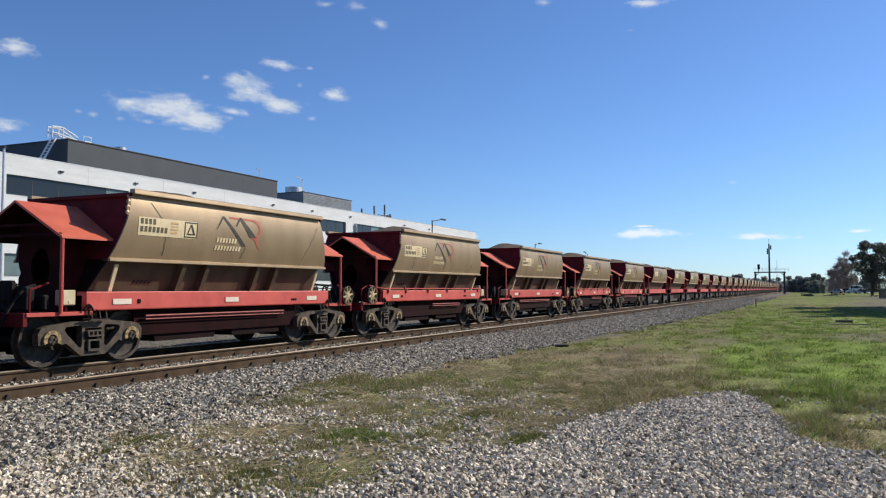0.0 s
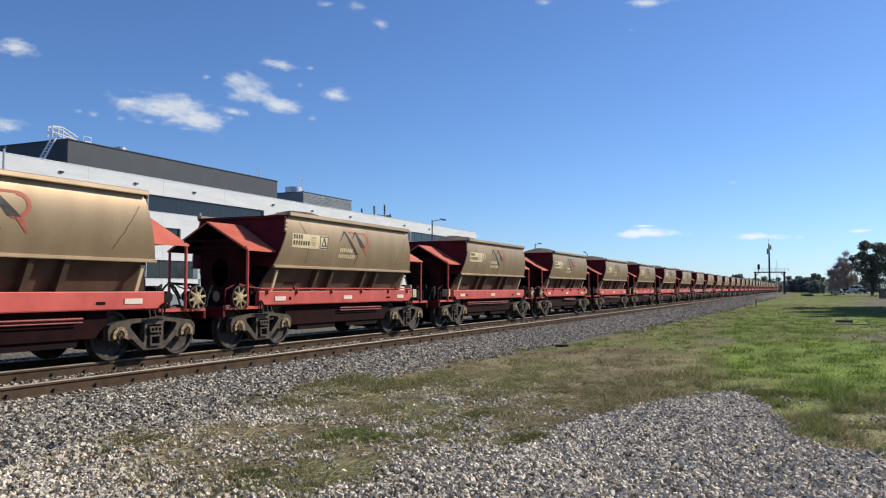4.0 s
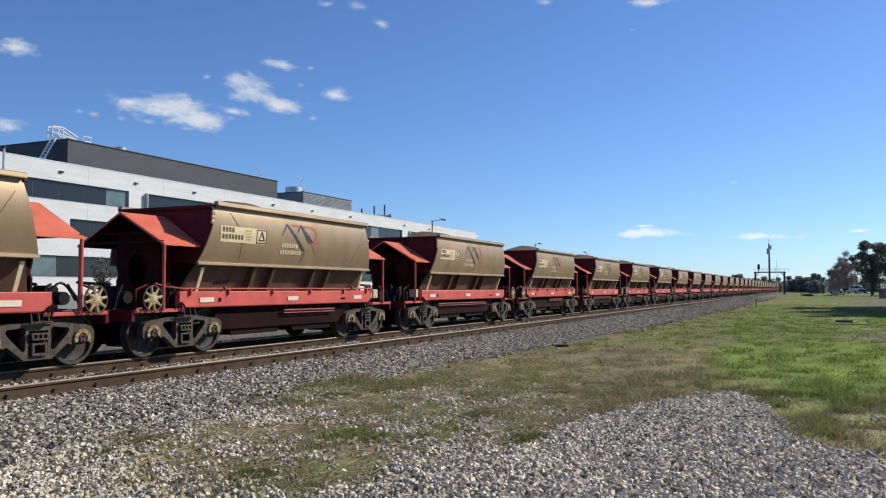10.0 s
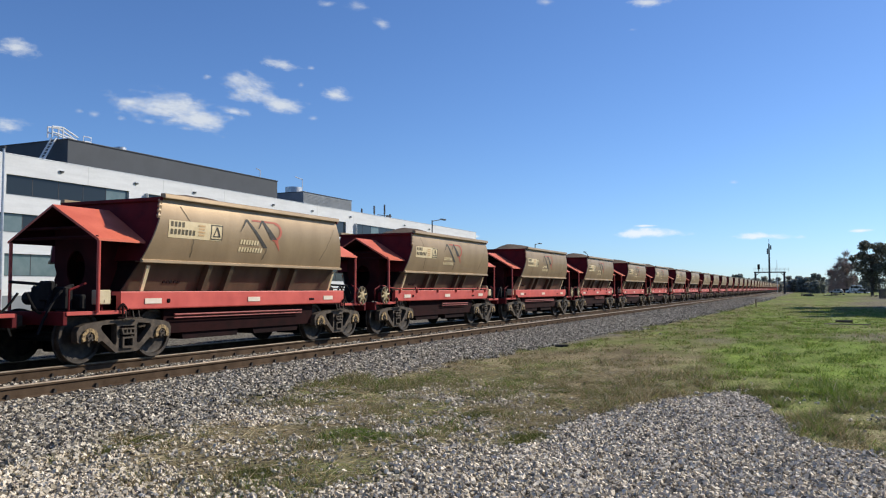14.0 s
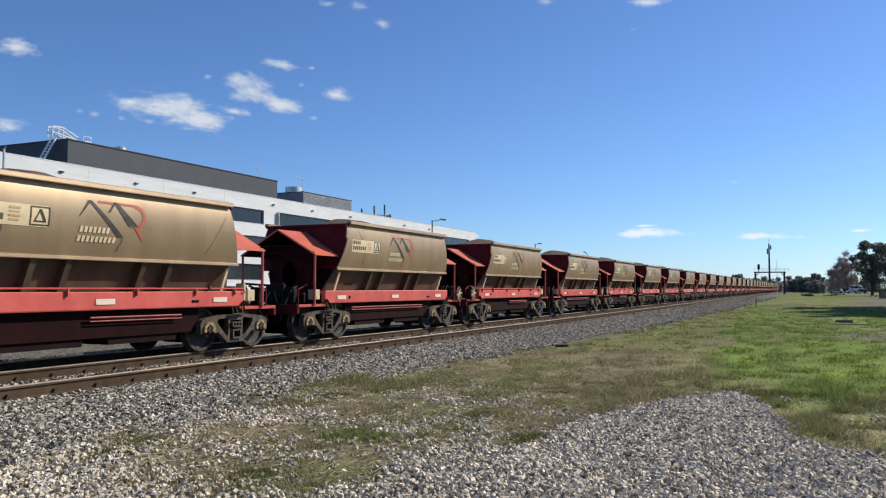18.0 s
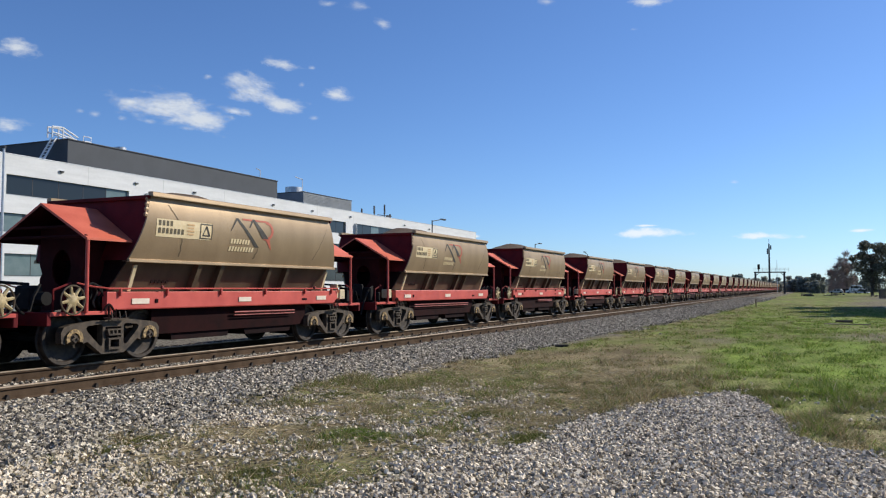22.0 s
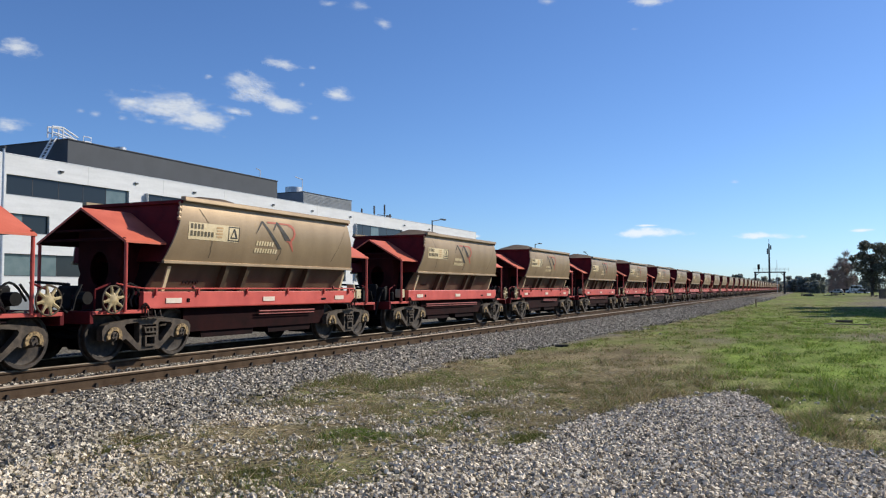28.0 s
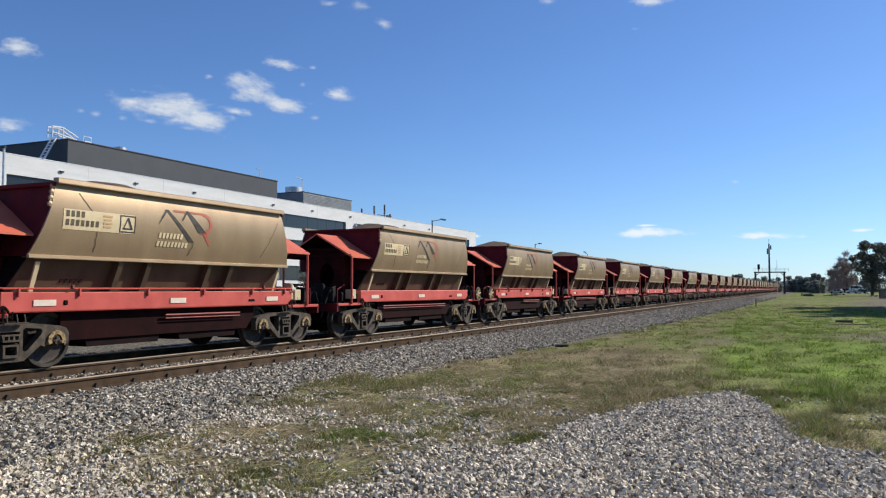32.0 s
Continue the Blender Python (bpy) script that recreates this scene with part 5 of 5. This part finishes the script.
tree(332, -12.8, 16.4, 4.8, 0.05, 3, 15000, "leafless grey-brown tree beside the eucalypts", True, low=0.4)
tree(338, -10.0, 12.0, 3.4, 0.05, 4, 10000, "leafless grey-brown tree beside the eucalypts", True, low=0.4)
# off to the side of the verge, where they shade the grass
for i, (fx, fy, fh, fs) in enumerate(((88, -11.2, 15.0, 3.2), (82, -13.6, 13.6, 4.2), (75, -12.6, 12.4, 4.2), (69, -12.0, 10.6, 4.0), (63, -11.0, 8.8, 3.6), (92, -18.0, 13.0, 5.5))):
    tree(fx, fy, fh, fs, 0.2, 81 + i, 18000, "tall eucalypt shading the verge", leaf=0.7)
FAR_TREES = [(330, 69, 12.6, 4.5), (335, 50.5, 10.6, 4.2), (345, 27, 8.4, 4.0), (350, 31, 7.0, 4), (360, 21, 7.0, 5), (360, 13, 7.6, 4.5), (380, 6, 7.4, 5), (370, 0.5, 7.2, 4.5), (365, -3.0, 6.4, 4), (350, -3.8, 9.2, 3.2), (300, -2.6, 7.0, 2.6), (390, -1, 7.0, 6), (400, 4, 8, 6), (420, 10, 8, 7), (410, -8, 7, 6), (400, -15, 8, 7), (380, -24, 10, 7), (430, 20, 8.5, 8), (450, 32, 8, 8), (460, 45, 8, 9), (470, 60, 9, 9), (480, 78, 10, 9)]
for i, (fx, fy, fh, fs) in enumerate(FAR_TREES):
    tree(fx, fy, fh * (0.62 + 0.3 * ((i * 7) % 5) / 4), fs, 0.0, 20 + i, 2600, "distant grey-green tree beyond the gantry", leaf=0.9, crown=M_FARLEAF, low=True)

for i, (fx, fy, fh) in enumerate(((190, 0.2, 0.75), (205, -4.6, 0.45), (230, -6.5, 0.6), (185, -13.0, 0.5))):
    tree(fx, fy, fh, 1.6, 0.0, 60 + i, 700, "low dark shrub on the far verge", leaf=0.25, low=True)

tree(55, 60, 5.0, 1.3, 0.45, 71, 500, "thin street sapling before the office wall", leaf=0.22)
tree(88, 60, 5.2, 1.4, 0.45, 72, 600, "thin street sapling before the office wall", leaf=0.22)

# ---- vehicles and small things on the verge ----


def car(x, y, turn, body_mat, label, length, height, van=False):
    t = thing("van" if van else "car", label, "van" if van else "car", "parked vehicles", pose(x, y, -0.38, 0, 0, turn))
    h, L = height, length
    bm = B()
    if van:
        prism(bm, [(-L / 2, 0.35), (L / 2, 0.35), (L / 2, 0.95), (L / 2 - 0.9, 1.1), (L / 2 - 1.5, h * 0.82), (L / 2 - 1.9, h * 0.84), (L / 2 - 1.9, h), (-L / 2, h)], "y", -0.95, 0.95)
    else:
        prism(bm, [(-L / 2, 0.3), (L / 2, 0.3), (L / 2, 0.75), (L / 2 - 1.1, 0.92), (L / 2 - 1.8, h), (-L / 2 + 0.9, h), (-L / 2 + 0.1, 0.95)], "y", -0.85, 0.85)
    bmesh.ops.bevel(bm, geom=list(bm.edges), offset=0.06, segments=2, affect="EDGES")
    part("body", bm, body_mat, t)
    for s in (-1, 1):
        yy = s * (0.953 if van else 0.853)
        for a, b in ((L / 2 - 2.3, L / 2 - 1.6), (-L / 2 + 1.0, L / 2 - 2.4)):
            part("side_window", bx(B(), a, b, yy - 0.008, yy + 0.008, h * 0.6, h * 0.88), M_GLASS, t)
        for wx in (-L / 2 + 0.85, L / 2 - 0.85):
            part("wheel", rod(B(), (wx, yy - 0.1, 0.33), (wx, yy + 0.05, 0.33), 0.33, 14), M_BLACK, t)
    part("windscreen", bx(B(), -L / 2 - 0.012, -L / 2 + 0.05, -0.7, 0.7, h * 0.6, h * 0.88), M_GLASS, t)
    for s in (-1, 1):
        part("tail_light", bx(B(), -L / 2 - 0.02, -L / 2 + 0.05, s * 0.75 - 0.1, s * 0.75 + 0.1, 0.6, 0.85), M_LOGORED, t)
    return t


M_CARWHITE = material("white_car_paint", (0.70, 0.70, 0.69), (0.78, 0.78, 0.77), 3, 0.3)
M_CARGREY = material("silver_car_paint", (0.35, 0.36, 0.37), (0.42, 0.43, 0.44), 3, 0.3, 0.3)
car(300, -13.6, 80, M_CARWHITE, "white delivery van parked under the trees", 5.0, 2.9, True)
car(296, -15.6, 60, M_CARWHITE, "white car parked in front of a van", 4.6, 1.6)
car(300, -8.3, 80, M_CARGREY, "silver car parked near the trees", 4.4, 1.6)
car(302, -10.8, 85, M_BLACK, "dark car parked beside a white van", 4.4, 1.6)
fence = thing("paling_fence", "pale weathered paling fence under the eucalypts", "fence", "", pose(150, -10.4, -0.38))
for i in range(26):
    part("paling", bx(B(), -0.012, 0.012, -0.16 * i - 0.15, -0.16 * i - 0.005, 0.04, 1.55 + 0.03 * math.sin(i * 2.3)), M_SLEEPER, fence)
for z in (0.4, 1.25):
    part("fence_rail", bx(B(), 0.014, 0.07, -4.2, 0.0, z, z + 0.08), M_SLEEPER, fence)
for i in range(3):
    part("fence_post", bx(B(), 0.072, 0.17, -2.05 * i - 0.1, -2.05 * i, 0.0, 1.6), M_SLEEPER, fence)

log_t = thing("log", "weathered dark log lying on a pale board", "log", "", pose(42.0, -1.45, -0.27))
bm = B()
rod(bm, (0, -0.36, 0.06), (0.03, 0.36, 0.07), 0.07, 10, 0.05)
part("trunk_piece", bm, M_BARK, log_t)
solid("board", bx(B(), 41.1, 41.4, -2.5, -0.6, -0.34, -0.29, 0.01), M_SLEEPER, "pale weathered board on the grass", "board")
solid("marker_stake", rod(B(), (77, 4.35, -0.4), (77, 4.35, 0.35), 0.05, 6), M_BARK, "short dark stake in the grass", "stake")
# bark-coloured rod in place of a dark tuft of grass
solid("dead_branch", rod(B(), (22.2, 6.62, -0.31), (22.3, 6.25, -0.29), 0.05, 7, 0.03), M_BARK, "dark rod standing in for a low grass tuft", "branch")

# ---- clouds ----


def cloud_material(name, low, high, lift, glow, top):
    m = bpy.data.materials.new(name)
    m.use_nodes = True
    n, l = m.node_tree.nodes, m.node_tree.links
    n.remove(n["Principled BSDF"])
    uv = n.new("ShaderNodeUVMap")
    info = n.new("ShaderNodeObjectInfo")
    geo = n.new("ShaderNodeTexCoord")
    off = n.new("ShaderNodeVectorMath")
    off.operation = "ADD"
    scl = n.new("ShaderNodeMath")
    scl.operation = "MULTIPLY"
    scl.inputs[1].default_value = 900.0
    l.new(info.outputs["Random"], scl.inputs[0])
    flat = n.new("ShaderNodeMapping")
    flat.inputs["Scale"].default_value = (0.55, 1.15, 1)
    l.new(geo.outputs["Object"], flat.inputs["Vector"])
    l.new(flat.outputs[0], off.inputs[0])
    l.new(scl.outputs[0], off.inputs[1])
    nz = n.new("ShaderNodeTexNoise")
    nz.inputs["Scale"].default_value, nz.inputs["Detail"].default_value, nz.inputs["Roughness"].default_value = 0.02, 9, 0.62
    l.new(off.outputs[0], nz.inputs["Vector"])
    sub = n.new("ShaderNodeVectorMath")
    sub.operation = "SUBTRACT"
    sub.inputs[1].default_value = (0.5, 0.5, 0)
    l.new(uv.outputs[0], sub.inputs[0])
    ln = n.new("ShaderNodeVectorMath")
    ln.operation = "LENGTH"
    l.new(sub.outputs[0], ln.inputs[0])
    fall = n.new("ShaderNodeMapRange")
    fall.inputs["From Min"].default_value, fall.inputs["From Max"].default_value = 0.5, 0.0
    fall.inputs["To Min"].default_value, fall.inputs["To Max"].default_value = -0.40, lift
    l.new(ln.outputs["Value"], fall.inputs["Value"])
    add = n.new("ShaderNodeMath")
    add.operation = "ADD"
    l.new(nz.outputs[0], add.inputs[0]), l.new(fall.outputs[0], add.inputs[1])
    al = n.new("ShaderNodeMapRange")
    al.interpolation_type = "SMOOTHSTEP"
    al.inputs["From Min"].default_value, al.inputs["From Max"].default_value = low, high
    al.inputs["To Max"].default_value = top
    l.new(add.outputs[0], al.inputs["Value"])
    em, tr, mx = n.new("ShaderNodeEmission"), n.new("ShaderNodeBsdfTransparent"), n.new("ShaderNodeMixShader")
    em.inputs["Color"].default_value, em.inputs["Strength"].default_value = (0.90, 0.95, 1.0, 1), glow
    l.new(al.outputs[0], mx.inputs[0]), l.new(tr.outputs[0], mx.inputs[1]), l.new(em.outputs[0], mx.inputs[2])
    l.new(mx.outputs[0], n["Material Output"].inputs["Surface"])
    return m


M_CLOUD = cloud_material("cloud", 0.42, 0.84, 0.27, 0.82, 0.85)
M_PUFF = cloud_material("thin_cloud", 0.42, 1.0, 0.24, 0.80, 0.7)
M_LOWCLOUD = cloud_material("low_cloud", 0.40, 0.76, 0.30, 1.0, 0.85)
CLOUD_DIST = 2600.0
CLOUDS = []


def cloud(az, el, w, h, drift, turn):
    """A small fair-weather cloud: azimuth from the track's line, elevation, size and slant in degrees."""
    a, e = radians(az), radians(el)
    c = Vector((math.cos(e) * math.cos(a), math.cos(e) * math.sin(a), math.sin(e))) * CLOUD_DIST
    W2, H2 = math.tan(radians(w) * (0.70 if el < 5 else 0.95)) * CLOUD_DIST, math.tan(radians(h) * (0.31 if el < 5 else 0.92)) * CLOUD_DIST
    bm = B()
    uv = bm.loops.layers.uv.new("UVMap")
    q = [bm.verts.new((sx * W2, sy * H2, 0)) for sx, sy in ((-1, -1), (1, -1), (1, 1), (-1, 1))]
    f = bm.faces.new(q)
    for lp, co in zip(f.loops, ((0, 0), (1, 0), (1, 1), (0, 1))):
        lp[uv].uv = co
    me = bpy.data.meshes.new("cloud")
    bm.to_mesh(me), bm.free()
    me.materials.append(M_LOWCLOUD if el < 5 else M_CLOUD if w > 2.2 else M_PUFF)
    m = look(c, (0, 0, HGT))
    m = m @ pose(0, 0, 0, 0, 180, turn)
    ob = tagged(new("cloud", me), "small white fair-weather cloud in the blue sky", "cloud", "clouds", "structure")
    ob.matrix_basis = m
    CLOUDS.append((ob, m, m @ Matrix.Translation((drift * 1.15, 0.3 * drift, 0))))


CLOUD_LIST = [
    (44.0, 12.13, 6.75, 2.26, 7, 4), (41.83, 11.6, 4.85, 1.94, 7, 6), (46.08, 12.33, 2.85, 0.78, 6, 0), (43.14, 12.49, 4.42, 1.47, 7, 0), (38.26, 13.62, 3.54, 2.23, 8, 14),
    (36.39, 12.84, 3.89, 1.32, 8, 6), (39.19, 14.4, 2.29, 1.3, 8, 8), (36.11, 15.48, 2.57, 0.94, 8, 3), (36.97, 15.65, 1.01, 0.7, 8, 0), (32.36, 13.61, 2.22, 0.95, 10, 8),
    (46.66, 11.19, 0.71, 0.49, 6, 0), (45.0, 11.16, 1.08, 0.5, 6, 0), (42.41, 10.85, 1.26, 0.45, 6, 0), (41.13, 14.34, 0.75, 0.45, 7, 0), (33.79, 11.94, 1.03, 0.55, 8, 0),
    (39.24, 12.16, 2.37, 0.76, 7, 8), (49.17, 11.49, 0.68, 0.41, 6, 0), (48.25, 11.31, 0.83, 0.55, 6, 0), (52.79, 14.93, 2.68, 1.21, 5, 0), (53.18, 10.12, 2.21, 1.14, 5, 5),
    (32.93, 19.61, 1.35, 0.55, 10, 0), (30.59, 19.52, 2.16, 0.88, 10, 6), (29.08, 18.45, 1.52, 0.72, 10, 12), (34.72, 14.14, 0.55, 0.47, 8, 0), (34.01, 15.31, 0.63, 0.39, 8, 0),
    (17.12, 19.75, 1.4, 0.8, 10.8, 0), (10.0, 19.3, 3.2, 0.9, 10.8, 0), (11.2, 17.62, 1.6, 0.4, 10.8, 0), (10.21, 3.82, 8.17, 1.99, 7.2, 0), (10.39, 4.34, 2.35, 0.55, 7.2, 0),
    (3.01, 3.45, 5.79, 1.41, 7.2, 0), (-3.11, 3.68, 2.86, 0.85, 6, 0), (4.54, 7.12, 0.83, 0.45, 6, 0), (22.44, 3.74, 2.02, 0.97, 4.8, 0)]
for row in CLOUD_LIST:
    cloud(*row)

# ---- rail fastenings and sleepers ----


def build_fastenings():
    bm = B()
    bx(bm, -0.07, 0.07, -0.11, -0.03, -0.212, -0.188)
    prism(bm, [(-0.032, -0.188), (0.032, -0.188), (0.02, -0.12), (-0.006, -0.112)], "y", -0.055, -0.016)
    clip = mesh_of("rail_clip", bm, M_CLIP)
    rails = [o for o in scene.objects if o.name.startswith("rail") and o.parent is None and o.get("category") == "rail"]
    for ob, ph, sp, n in ((rails[0], 7.515, 0.749, 90), (rails[1], 9.043, 0.681, 100)):
        for i in range(-6, n):
            part("rail_clip", clip, None, ob, at=pose(ph + i * sp, 0, 0))
    bm = B()
    bx(bm, -0.12, 0.12, -1.27, 1.27, -0.35, -0.216, 0.01)
    sl = mesh_of("sleeper", bm, M_SLEEPER)
    tr = thing("sleepers", "weathered sleepers bedded in the ballast", "sleepers", "", pose(0, YC, 0), "structure")
    for i in range(-6, 100):
        part("sleeper", sl, None, tr, at=pose(9.043 + i * 0.681, 0, 0))


build_fastenings()



def motions():
    for ob, m0, m1 in CLOUDS:
        walk(ob, [(0.0, m0), (32.0, m1)])
    for ob, x, full in TRAIN:
        walk(ob, [(t, pose(x + travelled(t), YC, 0)) for t in range(0, 33)])
        if not full:
            continue
        # the wheels turn while the wagon passes
        times = [0.0]
        t = 0.0
        while t < 32.0:
            here = x + travelled(t)
            t += 0.035 if -8 < here < 60 else 0.1
            if -8 < x + travelled(t) < 60 and t < 32.0:
                times.append(round(t * FPS) / FPS)
        times = sorted(set(times + [32.0]))
        turn, rows = 0.0, []
        last = None
        for q in times:
            d = travelled(q) - (travelled(last) if last is not None else travelled(q))
            turn += d / RW if last is not None and q - last < 0.06 else 0.0
            rows.append((q, math.degrees(turn)))
            last = q
        for ws in [c for c in ob.children if c.name.startswith("wheelset")]:
            at = ws.matrix_basis.translation.copy()
            walk(ws, [(q, pose(at.x, at.y, at.z, 0, a % 360.0, 0)) for q, a in rows])


motions()
